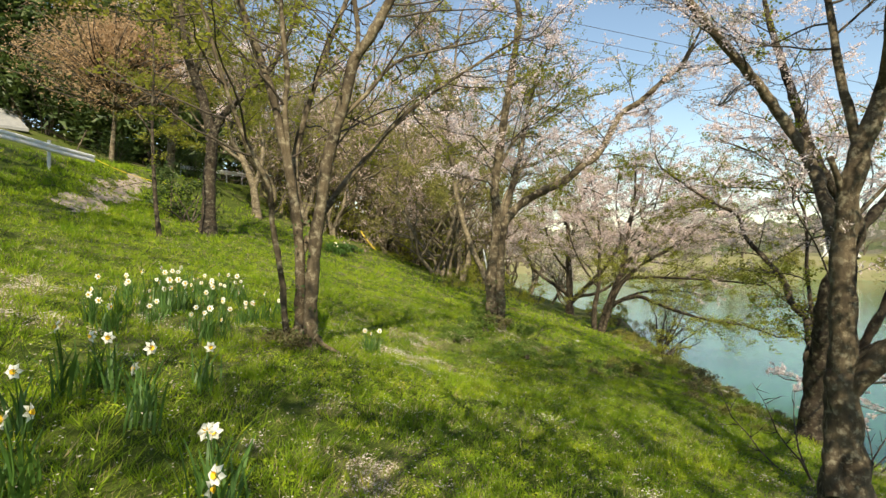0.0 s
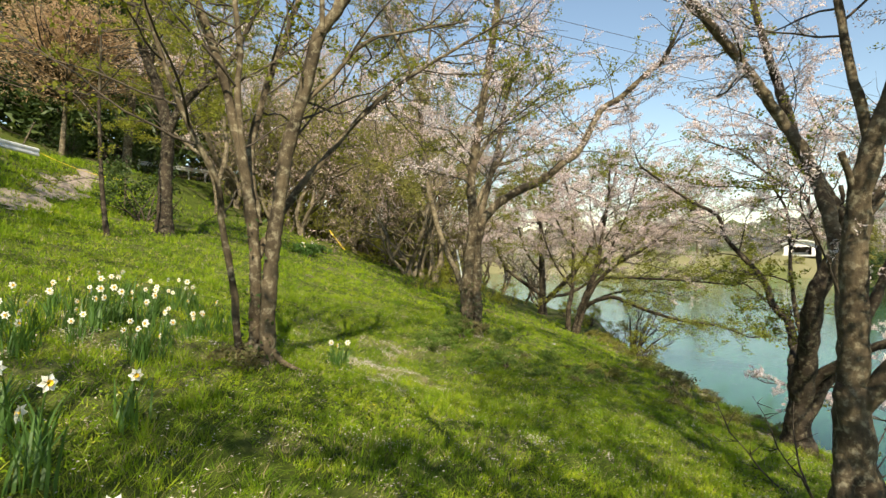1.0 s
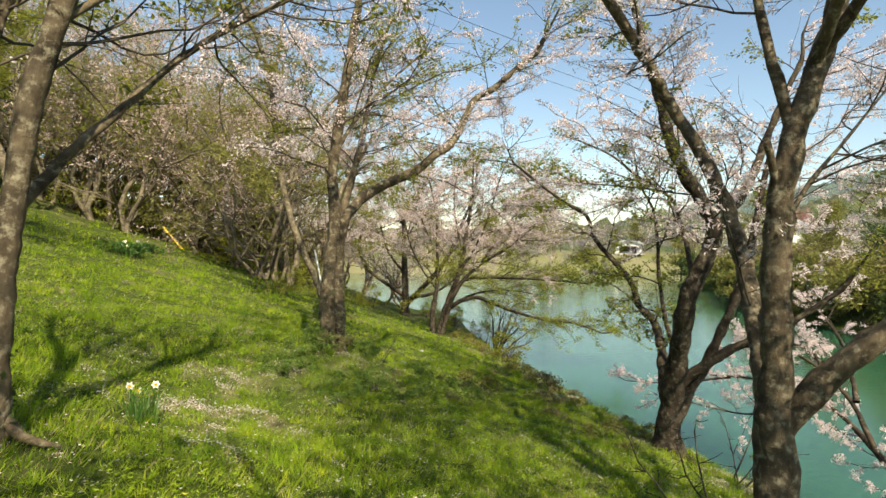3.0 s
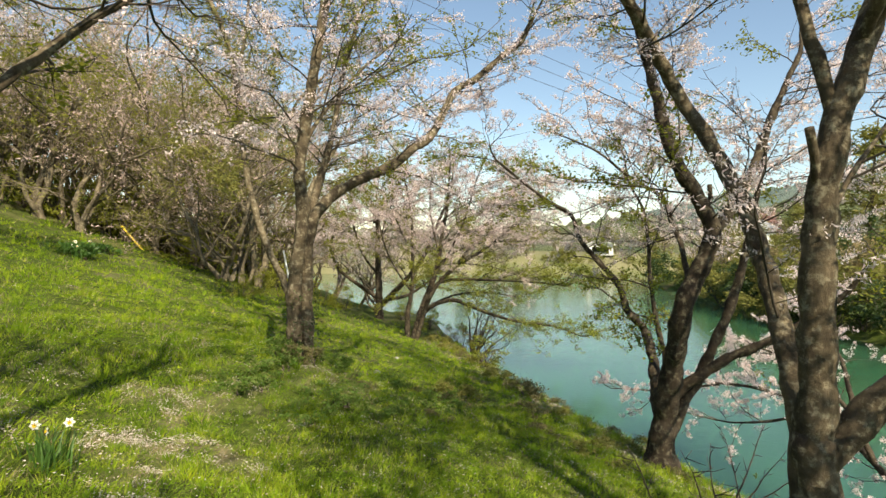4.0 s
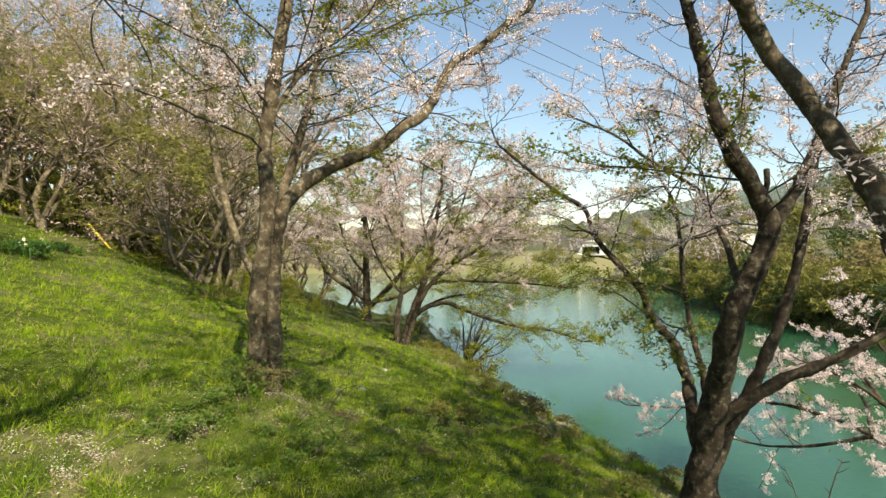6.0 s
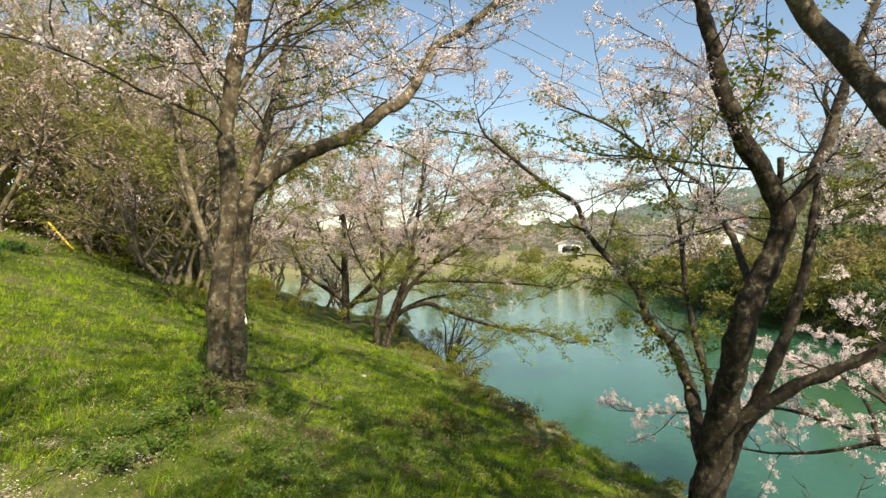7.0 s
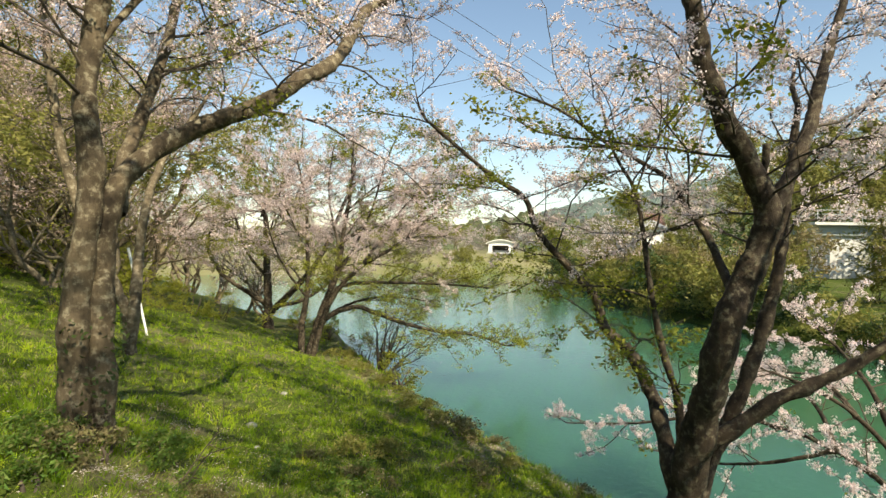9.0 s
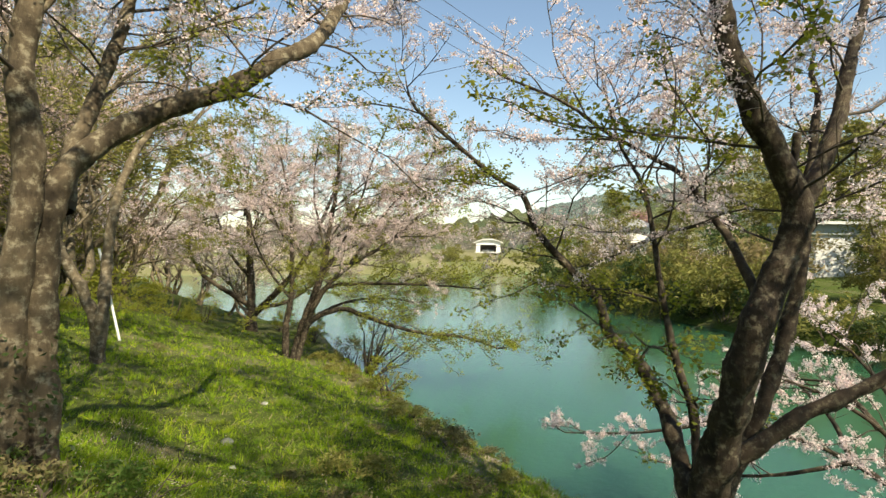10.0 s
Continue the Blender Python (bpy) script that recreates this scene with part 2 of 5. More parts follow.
def child(name, me, parent, label=""):
    ob = new(name, me)
    ob.parent = parent
    return tagged(ob, label)


def part(name, bm, mat, parent, label="", smooth=False):
    """Links a bmesh as one mesh object under a thing or under a part."""
    me = bpy.data.meshes.new(name)
    bm.to_mesh(me)
    bm.free()
    me.materials.append(mat)
    if smooth:
        me.polygons.foreach_set("use_smooth", [True] * len(me.polygons))
    return child(name, me, parent, label)


def thing(name, place, label, category, group="", turn=0.0):
    ob = new(name)
    ob.empty_display_size = 0.2
    ob.matrix_world = pose(*place, 0, 0, turn)
    return tagged(ob, label, category, group)


def box(bm, size, at=(0, 0, 0), turn=None, bevel=0.0):
    m = Matrix.Translation(at) @ (turn or Matrix.Identity(4)) @ Matrix.Diagonal((*size, 1))
    made = bmesh.ops.create_cube(bm, size=1.0, matrix=m)
    if bevel:
        edges = list({e for v in made["verts"] for e in v.link_edges})
        bmesh.ops.bevel(bm, geom=edges, offset=bevel, segments=2, affect="EDGES")
    return bm


class Tubes:
    """Collects tapered tubes along polylines as one mesh."""

    def __init__(self):
        self.verts, self.faces = [], []

    def add(self, pts, radii, sides, rough=0.0, rng=RNG, gnarl=0.0):
        first = len(self.verts)
        ref = Vector((0.31, 0.77, 0.55))
        for k, p in enumerate(pts):
            t = (pts[min(k + 1, len(pts) - 1)] - pts[max(k - 1, 0)]).normalized()
            a = t.cross(ref)
            if a.length < 1e-3:
                a = t.cross(Vector((1, 0, 0)))
            a.normalize()
            b = t.cross(a)
            for s in range(sides):
                w = 2 * math.pi * s / sides
                r = radii[k] * (1 + rough * rng.uniform(-1, 1))
                out = a * math.cos(w) + b * math.sin(w)
                if gnarl:
                    q = p + out * r
                    r *= 1 + gnarl * (1.6 * noise.noise((q.x * 5, q.y * 5, q.z * 2.2)) + 0.9 * noise.noise((q.x * 13, q.y * 13, q.z * 5)))
                self.verts.append(p + out * r)
        for k in range(len(pts) - 1):
            for s in range(sides):
                i, j = first + k * sides + s, first + k * sides + (s + 1) % sides
                self.faces.append((i, j, j + sides, i + sides))
        self.faces.append(tuple(first + (len(pts) - 1) * sides + s for s in range(sides)))

    def mesh(self, name, mat):
        return mesh_of(name, self.verts, self.faces, mat, True)


def spline(pts, step):
    """A smooth line through the points, with one vertex about every step metres."""
    pts = [Vector(p) for p in pts]
    out = []
    for k in range(len(pts) - 1):
        a, b, c, d = pts[max(k - 1, 0)], pts[k], pts[k + 1], pts[min(k + 2, len(pts) - 1)]
        n = max(1, round((c - b).length / step))
        for i in range(n):
            u = i / n
            out.append(0.5 * (2 * b + (c - a) * u + (2 * a - 5 * b + 4 * c - d) * u * u + (3 * b - a - 3 * c + d) * u ** 3))
    return out + [pts[-1]]


def sprout(rng, start, heading, length, lift, wander, segments=5):
    """A wandering shoot from start; lift bends it up (minus: down)."""
    p, d = start.copy(), heading.normalized()
    out = [p.copy()]
    for _ in range(segments):
        d = (d + Vector((rng.gauss(0, wander), rng.gauss(0, wander), rng.gauss(0, wander) + lift))).normalized()
        p = p + d * (length / segments)
        out.append(p.copy())
    return out


def side_heading(rng, tangent, spread, up):
    axis = Vector((rng.gauss(0, 1), rng.gauss(0, 1), rng.gauss(0, 0.7)))
    axis = (axis - tangent * axis.dot(tangent)).normalized()
    return (tangent * math.cos(spread) + axis * math.sin(spread) + Vector((0, 0, up))).normalized()


def scatter_tris(rng, sites, per_site, radius, size, flat=0.0):
    """Three-cornered leaves or petals for crowns that stay far off."""
    return scatter_quads(rng, sites, per_site, radius, size * 1.15, flat)[:, [0, 1, 2]] * 1.0


def scatter_quads(rng, sites, per_site, radius, size, flat=0.0):
    """Small folded four-cornered petals or leaves thrown round the sites."""
    sites = np.asarray(sites, dtype=np.float32)
    if len(sites) == 0:
        return np.zeros((0, 4, 3), dtype=np.float32)
    n = len(sites) * per_site
    centre = np.repeat(sites, per_site, axis=0) + rng.normal(0, radius, (n, 3))
    u = rng.normal(0, 1, (n, 3))
    u[:, 2] *= 1 - flat
    u /= np.linalg.norm(u, axis=1, keepdims=True)
    w = rng.normal(0, 1, (n, 3))
    v = np.cross(u, w)
    v /= np.linalg.norm(v, axis=1, keepdims=True) + 1e-6
    k = np.cross(u, v)
    s = size * rng.uniform(0.6, 1.25, (n, 1))
    return np.stack([centre - u * s, centre - v * s * 0.55 + k * s * 0.25, centre + u * s, centre + v * s * 0.55 + k * s * 0.25], axis=1)


def along(line, first, spacing, rng):
    """Places along a line, from the share first of its length on: point, direction, share, segment."""
    lengths = [(line[k + 1] - line[k]).length for k in range(len(line) - 1)]
    total, out, s = sum(lengths), [], 0.0
    s = total * first
    while s < total:
        k, acc = 0, 0.0
        while k < len(lengths) - 1 and acc + lengths[k] < s:
            acc += lengths[k]
            k += 1
        seg = line[k + 1] - line[k]
        out.append((line[k] + seg * min(1.0, (s - acc) / max(lengths[k], 1e-4)), seg.normalized(), s / total, k))
        s += spacing * rng.uniform(0.6, 1.45)
    return out


def grow_crown(seed, limbs, density=1.0, reach=1.0, start=0.25, gap=0.5, far=False, clear=0.0, leafy=0.3, bareness=0.03, low_leaf=0.0):
    """Long side branches along the limbs, each dressed with short shoots as a plume of blossom or of leaves."""
    rng = random.Random(seed)
    tubes, bloom, leaf = Tubes(), [], []
    branches = []
    for line, radii in limbs:
        for at, heading, share, k in along(line, start, gap, rng):
            if at.z < clear and radii[0] > 0.025 and rng.random() < 0.96:
                continue
            length = 1.9 * reach * (0.5 + 0.7 * (1 - share)) * rng.uniform(0.5, 1.25) * (0.3 if radii[0] < 0.02 else 1.0)
            head = side_heading(rng, heading, rng.uniform(0.6, 1.2), 0.16)
            head = Vector((head.x, head.y, head.z * (0.6 if far else 0.42))).normalized()
            r = min(radii[k] * 0.5, 0.0045 + 0.0036 * length if far else 0.004 + 0.0038 * length)
            n = 4 if far else 8
            shoot = sprout(rng, at, head, length, 0.03 if far else 0.012, 0.17 if not far else 0.2, n)
            rr = [r * (1 - 0.8 * i / n) + 0.0015 for i in range(n + 1)]
            tubes.add(shoot, rr, 3 if far else 5)
            branches.append((shoot, rr, 0.12))
        tail = max(2, len(line) // 4)
        if line[-1].z > clear or radii[0] <= 0.025:
            branches.append((line[-tail:], radii[-tail:], 0.0))
    for shoot, rr, first in branches:
        kind = rng.random() * (bareness + (1 - bareness) * 0.7 if shoot[0].z < low_leaf else 1.0)
        into = None if kind < bareness else leaf if kind < bareness + (1 - bareness) * leafy or shoot[0].z < low_leaf else bloom
        for at, heading, share, k in along(shoot, first, (0.3 if far else 0.14) / density, rng):
            length = (0.75 if far else 0.5) * min(reach, 1.5) * (0.35 + 0.8 * (1 - share)) * rng.uniform(0.5, 1.3)
            head = side_heading(rng, heading, rng.uniform(0.5, 1.0), 0.1)
            if not far:
                head = Vector((head.x, head.y, head.z * 0.38)).normalized()
            sub = sprout(rng, at, head, length, 0.04, 0.14, 1 if far else 3)
            if not far or rng.random() < 0.6:
                tubes.add(sub, [0.006, 0.003] if far else [0.0055, 0.004, 0.003, 0.0018], 3)
            dressed = into if share > (0.15 if far or first == 0.0 else rng.uniform(0.1, 0.3)) else None
            if dressed is None:
                continue
            for p, q in zip(sub, sub[1:]):
                n = max(1, round((q - p).length / (0.2 if far else 0.075)))
                dressed += [p + (q - p) * ((i + 1) / n) for i in range(n)]
            if not far:
                for p, d, _, _ in along(sub, 0.25, 0.13, rng):
                    tip = p + side_heading(rng, d, rng.uniform(0.5, 1.0), 0.1) * rng.uniform(0.06, 0.16)
                    if rng.random() < 0.4:
                        tubes.add([p, tip], [0.0028, 0.0016], 3)
                    dressed += [p + (tip - p) * 0.6, tip]
    return tubes, bloom, leaf


def tree(name, base, limbs, seed, label, category="tree", bark=BARK, density=1.0, reach=1.0, blossom=1.0, petals=3, petal_size=0.018,
         leaves=0.3, leaf_mat=LEAF, bloom_mat=BLOSSOM, start=0.25, gap=0.5, leaf_size=0.03, group="", far=False, clear=0.0, airy=False, bareness=0.03, low_leaf=0.0):
    """One tree: trunk, limbs, branchwork, blossom and leaves. limbs: rows of name, radius at foot and tip, line from the base.
    leaves: the share of side branches that are in leaf rather than in blossom."""
    top = thing(name, base, label, category, group)
    rng = random.Random(seed)
    lines = []
    for kind, r0, r1, pts in limbs:
        if kind == "trunk":
            pts = [(pts[0][0], pts[0][1], pts[0][2] - 0.35), *pts]
        stout = r0 > 0.05 and not far and not airy
        line = spline(pts, 0.4 if far else 0.06 if stout else 0.12 if r0 > 0.03 else 0.2)
        tip = max(r1 * 22, 0.3) if kind not in ("stub", "root") and r1 < 0.1 and not far else 0.0
        drawn = len(line)
        if tip:
            line += sprout(rng, line[-1], line[-1] - line[-3] + Vector((0, 0, 0.05)), tip, 0.05, 0.12, max(3, round(tip / 0.15)))[1:]
        n = len(line)
        radii = []
        for i in range(n):
            u = min(1.0, i / (drawn - 1))
            r = r0 + (r1 - r0) * u ** 0.85
            if i >= drawn:
                r = r1 + (0.006 - r1) * (i - drawn + 1) / (n - drawn)
            if kind == "trunk":
                r += r0 * 0.4 * math.exp(-max(line[i].z, 0.0) / 0.22)
            radii.append(r * (1 + 0.08 * math.sin(i * (0.85 if stout else 1.7) + seed) * rng.uniform(0.4, 1)))
        line = [p + Vector((rng.gauss(0, 0.05), rng.gauss(0, 0.05), rng.gauss(0, 0.05))) * min(r * 1.2, 0.08) * (0.8 if stout else 2) for p, r in zip(line, radii)]
        t = Tubes()
        sides = (6 if r0 > 0.05 else 4) if far else 26 if stout and r0 > 0.09 else 16 if r0 > 0.09 else 10 if r0 > 0.03 else 6
        t.add(line, radii, sides, 0.03 if stout else 0.075 if kind != "stub" else 0.02, rng, 0.14 if stout else 0.0)
        child(kind, t.mesh(kind, bark), top)
        if kind not in ("stub", "root"):
            lines.append((line, radii))
    tubes, bloom, leafy = grow_crown(seed, lines, density, reach, start, gap, far, clear, leaves, bareness, low_leaf)
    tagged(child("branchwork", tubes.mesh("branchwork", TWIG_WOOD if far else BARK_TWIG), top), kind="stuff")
    nrng = np.random.default_rng(seed)
    dress = scatter_tris if airy else scatter_quads
    corners = 3 if airy else 4
    bloom = np.array([tuple(p) for p in bloom], dtype=np.float32).reshape(-1, 3)
    leafy = np.array([tuple(p) for p in leafy], dtype=np.float32).reshape(-1, 3)
    bloom = bloom[nrng.uniform(0, 1, len(bloom)) < blossom]
    if len(bloom):
        tagged(child("blossom", soup("blossom", dress(nrng, bloom, petals, petal_size * 1.2, petal_size), corners, bloom_mat), top, "pale pink cherry blossom"), kind="stuff")
    if len(leafy):
        tagged(child("foliage", soup("foliage", dress(nrng, leafy, 5 if far else 3, leaf_size * 1.2, leaf_size, 0.4), corners, leaf_mat), top, "fresh young green leaves"), kind="stuff")
    return top


def arching(seed, line, count, reach, toward, spread, radius):
    """Long limbs that leave a stem and level out, fanned round a heading of the plan (degrees)."""
    rng = random.Random(seed)
    rows = []
    for k in range(count):
        at = line[int(len(line) * (0.25 + 0.7 * k / count)) % len(line)]
        a = radians(toward + rng.uniform(-spread, spread))
        pts = sprout(rng, Vector(at), Vector((math.cos(a), math.sin(a), rng.uniform(0.5, 1.3))), reach * rng.uniform(0.7, 1.2), -0.09, 0.11, 7)
        rows.append(("limb", radius * rng.uniform(0.7, 1.1), 0.012, [tuple(p) for p in pts]))
    return rows


# ---- the lie of the land ----
WATER_Z = -3.1


def shore_left(y):
    return np.where(y < 32, 6.3 + 0.03 * y + 0.0035 * y * y, 10.85 - 0.28 * (y - 32))


def slope_height(x, y):
    xc, yc = np.clip(x, -24, 40), np.clip(y, -12, 40)
    z = 0.75 * np.exp(-((x + 11.8) / 1.9) ** 2) - 0.11 - 0.2377 * xc - 0.022 * yc - 0.0034 * xc * yc + 0.0009 * yc * yc
    for cx, cy, rise, wide in ((1.05, 10.5, 0.34, 1.1), (-1.45, 5.1, 0.14, 1.0), (2.7, 12.2, -0.22, 1.3), (0.0, 7.6, -0.18, 1.2)):
        z = z + rise * np.exp(-((x - cx) ** 2 + (y - cy) ** 2) / (2 * wide * wide))
    return np.log1p(np.exp((z + 2.62) * 5)) / 5 - 2.62


def land(x, y):
    """Height of the ground: the near slope, the lake bed, the wooded right shore and the far field."""
    x, y = np.asarray(x, dtype=float), np.asarray(y, dtype=float)
    e = shore_left(y)
    d1 = e - x
    near = np.where(d1 > 0, slope_height(x, y), slope_height(e, y) + 1.5 * d1)
    d2 = x - np.interp(y, [-40, 10, 18, 30, 38, 46, 53, 55.5, 63, 68, 90], [24, 27, 29.5, 33.6, 39.4, 45.6, 51.5, 49, 54, 75, 160])
    right = np.where(d2 > 0, -3.2 + np.minimum(d2 * 0.9, 1.7) + 0.03 * np.clip(d2 - 3, 0, 40), -3.2 + d2)
    d3 = y - np.interp(x, [-50, 20, 70, 150], [110, 98, 88, 84])
    far = np.where(d3 > 0, -3.2 + np.minimum(d3 * 0.35, 0.8) + 0.24 * np.clip(d3, 0, 12) + 0.02 * np.clip(d3, 0, 120), -3.2 + 0.4 * d3)
    return np.maximum(np.maximum(near, right), np.maximum(far, -5.5))


def ruffle(x, y):
    return 0.05 * noise.noise((x * 0.8, y * 0.8, 3.0)) + 0.05 * noise.noise((x * 2.0, y * 2.0, 7.0)) + 0.045 * noise.noise((x * 4.4, y * 4.4, 11.0))


def height(x, y):
    return float(land(x, y)) + ruffle(x, y) * (1 if float(shore_left(np.asarray(float(y)))) > x else 0.3)


def patchiness(p, scale, seed):
    return np.array([noise.noise((x * scale, y * scale, seed)) for x, y in p])


def bare(p):
    """How trodden and petal-strewn the turf is: a worn strip up the slope, the bank edge and loose patches."""
    x, y = p[:, 0], p[:, 1]
    near = 0.7 * np.exp(-((shore_left(y) - x - 0.3) / 0.8) ** 2)
    for cx, cy, wx, wy, share in ((-0.4, 7.6, 0.75, 1.3, 1.0), (-0.35, 2.8, 0.6, 0.5, 0.8), (-3.8, 4.7, 1.0, 1.1, 1.0), (1.8, 9.7, 0.7, 0.6, 0.8),
                                  (1.8, 12.9, 0.5, 0.6, 0.7), (3.6, 21.7, 0.6, 0.5, 0.8), (-0.2, 8.9, 0.6, 0.5, 0.9)):
        near = np.maximum(near, share * np.exp(-((x - cx) / wx) ** 2 - ((y - cy) / wy) ** 2))
    rough = 0.7 * patchiness(p, 1.6, 2.0) + 0.9 * patchiness(p, 4.2, 4.0)
    return np.clip(0.8 * near * (0.35 + 1.9 * rough) + 0.5 * (rough - 0.35), 0, 0.75)


def steps(a, b, fine_a, fine_b, fine, growth):
    out, s = [fine_a], fine
    while out[0] > a:
        s *= growth
        out.insert(0, out[0] - s)
    v = fine_a
    while v < fine_b:
        v += fine
        out.append(v)
    s = fine
    while out[-1] < b:
        s *= growth
        out.append(out[-1] + s)
    return out


def build_ground():
    xs = steps(-1500, 1500, -6, 9, 0.145, 1.12)
    ys = steps(-900, 1800, 0.5, 16, 0.145, 1.1)
    verts = [(x, y, height(x, y)) for y in ys for x in xs]
    w = len(xs)
    faces = [(j * w + i, j * w + i + 1, (j + 1) * w + i + 1, (j + 1) * w + i) for j in range(len(ys) - 1) for i in range(w - 1)]
    g = new("ground", mesh_of("ground", verts, faces, TURF, True))
    v = np.array(verts)
    close = (abs(v[:, 0]) < 12) & (v[:, 1] > -4) & (v[:, 1] < 32)
    worn = np.zeros(len(v), dtype=np.float32)
    worn[close] = bare(v[close][:, :2])
    g.data.attributes.new("worn", "FLOAT", "POINT").data.foreach_set("value", worn)
    tagged(g, "grassy lakeside slope with bare soil and fallen petals", "ground", "", "structure")
    w_ = new("water", mesh_of("water", [(-700, -700, WATER_Z), (900, -700, WATER_Z), (900, 900, WATER_Z), (-700, 900, WATER_Z)], [(0, 1, 2, 3)], WATER))
    tagged(w_, "calm teal green lake water with fine ripples", "water", "", "structure")


build_ground()

# ---- the near trees ----
tree("cherry_tree", (-1.5, 5.1, 0.25), [
    ("trunk", 0.068, 0.052, [(0.19, 0.02, -0.04), (0.2, 0.02, 0.55), (0.23, 0.02, 1.0), (0.26, 0.02, 1.25), (0.33, 0.02, 1.79), (0.47, 0.02, 2.35), (0.61, 0.02, 2.88), (0.74, 0.02, 3.08), (0.95, 0.02, 3.47), (1.11, 0.02, 3.87)]),
    ("limb", 0.028, 0.022, [(0.64, -0.03, 2.89), (0.64, -0.03, 3.17), (0.6, -0.03, 3.45), (0.53, -0.03, 3.89)]),
    ("limb", 0.06, 0.032, [(0.05, 0.12, -0.2), (0.07, 0.09, 0.43), (0.06, 0.07, 1.0), (-0.02, 0.07, 1.62), (-0.12, 0.07, 2.07), (-0.24, 0.07, 2.58), (-0.47, 0.07, 3.2), (-0.56, 0.07, 3.48), (-0.68, 0.07, 3.99)]),
    ("limb", 0.032, 0.020, [(-0.01, 0.07, 1.55), (-0.05, 0.05, 1.95), (-0.08, 0.02, 2.34), (-0.06, 0.02, 2.73), (-0.11, 0.02, 3.13), (-0.13, 0.02, 3.46), (-0.11, 0.02, 3.97)]),
    ("limb", 0.044, 0.023, [(0.05, 0.22, 1.23), (-0.09, 0.42, 1.9), (-0.01, 0.62, 2.56), (0.11, 0.82, 3.13), (0.25, 1.02, 3.73), (0.47, 1.22, 4.44)]),
    ("limb", 0.036, 0.016, [(0.02, -0.1, -0.15), (-0.04, -0.14, 0.62), (-0.1, -0.24, 1.16), (-0.11, -0.38, 1.57), (-0.26, -0.48, 1.91), (-0.4, -0.58, 2.33), (-0.53, -0.68, 2.84)]),
    ("limb", 0.04, 0.014, [(0.05, 0.1, 0.9), (0.3, 0.4, 1.5), (0.6, 0.75, 2.0), (0.85, 1.0, 2.4), (1.15, 1.2, 2.75), (1.7, 1.4, 3.2), (2.4, 1.6, 3.7)]),
    ("root", 0.05, 0.012, [(0.1, 0.0, 0.22), (-0.08, -0.06, 0.08), (-0.24, -0.1, 0.03), (-0.4, -0.08, -0.02)]),
    ("root", 0.045, 0.012, [(0.14, -0.05, 0.2), (0.08, -0.2, 0.06), (0.14, -0.36, -0.03)]),
    ("root", 0.045, 0.012, [(0.18, 0.06, 0.2), (0.32, 0.0, 0.05), (0.48, 0.06, -0.04)]),
    ("limb", 0.025, 0.011, [(0.44, 0.02, 2.26), (0.7, 0.22, 2.6), (0.97, 0.42, 2.99), (1.36, 0.72, 3.23), (1.85, 1.02, 3.45)]),
], 11, "young cherry tree with several brown stems and fresh leaves", bark=BARK_MID, reach=1.0, blossom=0.6, petals=3, petal_size=0.016, leaves=0.93, leaf_size=0.026, start=0.3, gap=0.2, clear=1.75, density=0.47, bareness=0.3, group="lakeside cherry trees")

tree("cherry_tree", (1.08, 10.5, -0.42), [
    ("trunk", 0.118, 0.06, [(-0.06, -0.05, 0.0), (-0.1, -0.04, 0.51), (-0.11, -0.03, 1.14), (-0.03, -0.04, 1.93), (-0.01, -0.03, 2.4), (-0.06, -0.02, 2.87), (-0.01, -0.03, 3.35), (0.08, -0.07, 4.06), (0.18, -0.11, 4.77), (0.27, -0.15, 5.4), (0.38, -0.2, 6.19)]),
    ("limb", 0.112, 0.05, [(0.06, -0.02, -0.3), (0.08, -0.02, 0.3), (0.06, 0.02, 1.0), (0.07, 0.05, 1.53), (0.1, 0.06, 1.98), (0.24, 0.11, 2.35), (0.5, 0.21, 2.61), (0.93, 0.14, 2.88), (1.32, 0.03, 3.06), (1.68, 0.03, 3.36), (2.12, 0.29, 3.71), (2.77, 0.98, 4.65), (3.17, 0.93, 4.93), (3.57, 0.86, 5.3), (4.02, 0.78, 5.7)]),
    ("limb", 0.080, 0.033, [(0.16, 0.3, 1.99), (0.22, 0.49, 2.49), (0.33, 0.66, 2.84), (0.47, 0.82, 3.35), (0.62, 0.97, 3.94), (0.75, 1.13, 4.7), (0.99, 1.24, 5.59)]),
    ("limb", 0.035, 0.016, [(-0.01, -0.03, 3.27), (0.3, 0.16, 3.82), (0.79, 0.18, 4.47), (1.42, 0.26, 5.1)]),
], 12, "large cherry tree with a forked mossy brown trunk", bark=BARK_MID, reach=1.4, petals=7, petal_size=0.017, leaves=0.5, leaf_size=0.025, start=0.22, gap=0.17, clear=2.8, density=0.85, group="lakeside cherry trees")

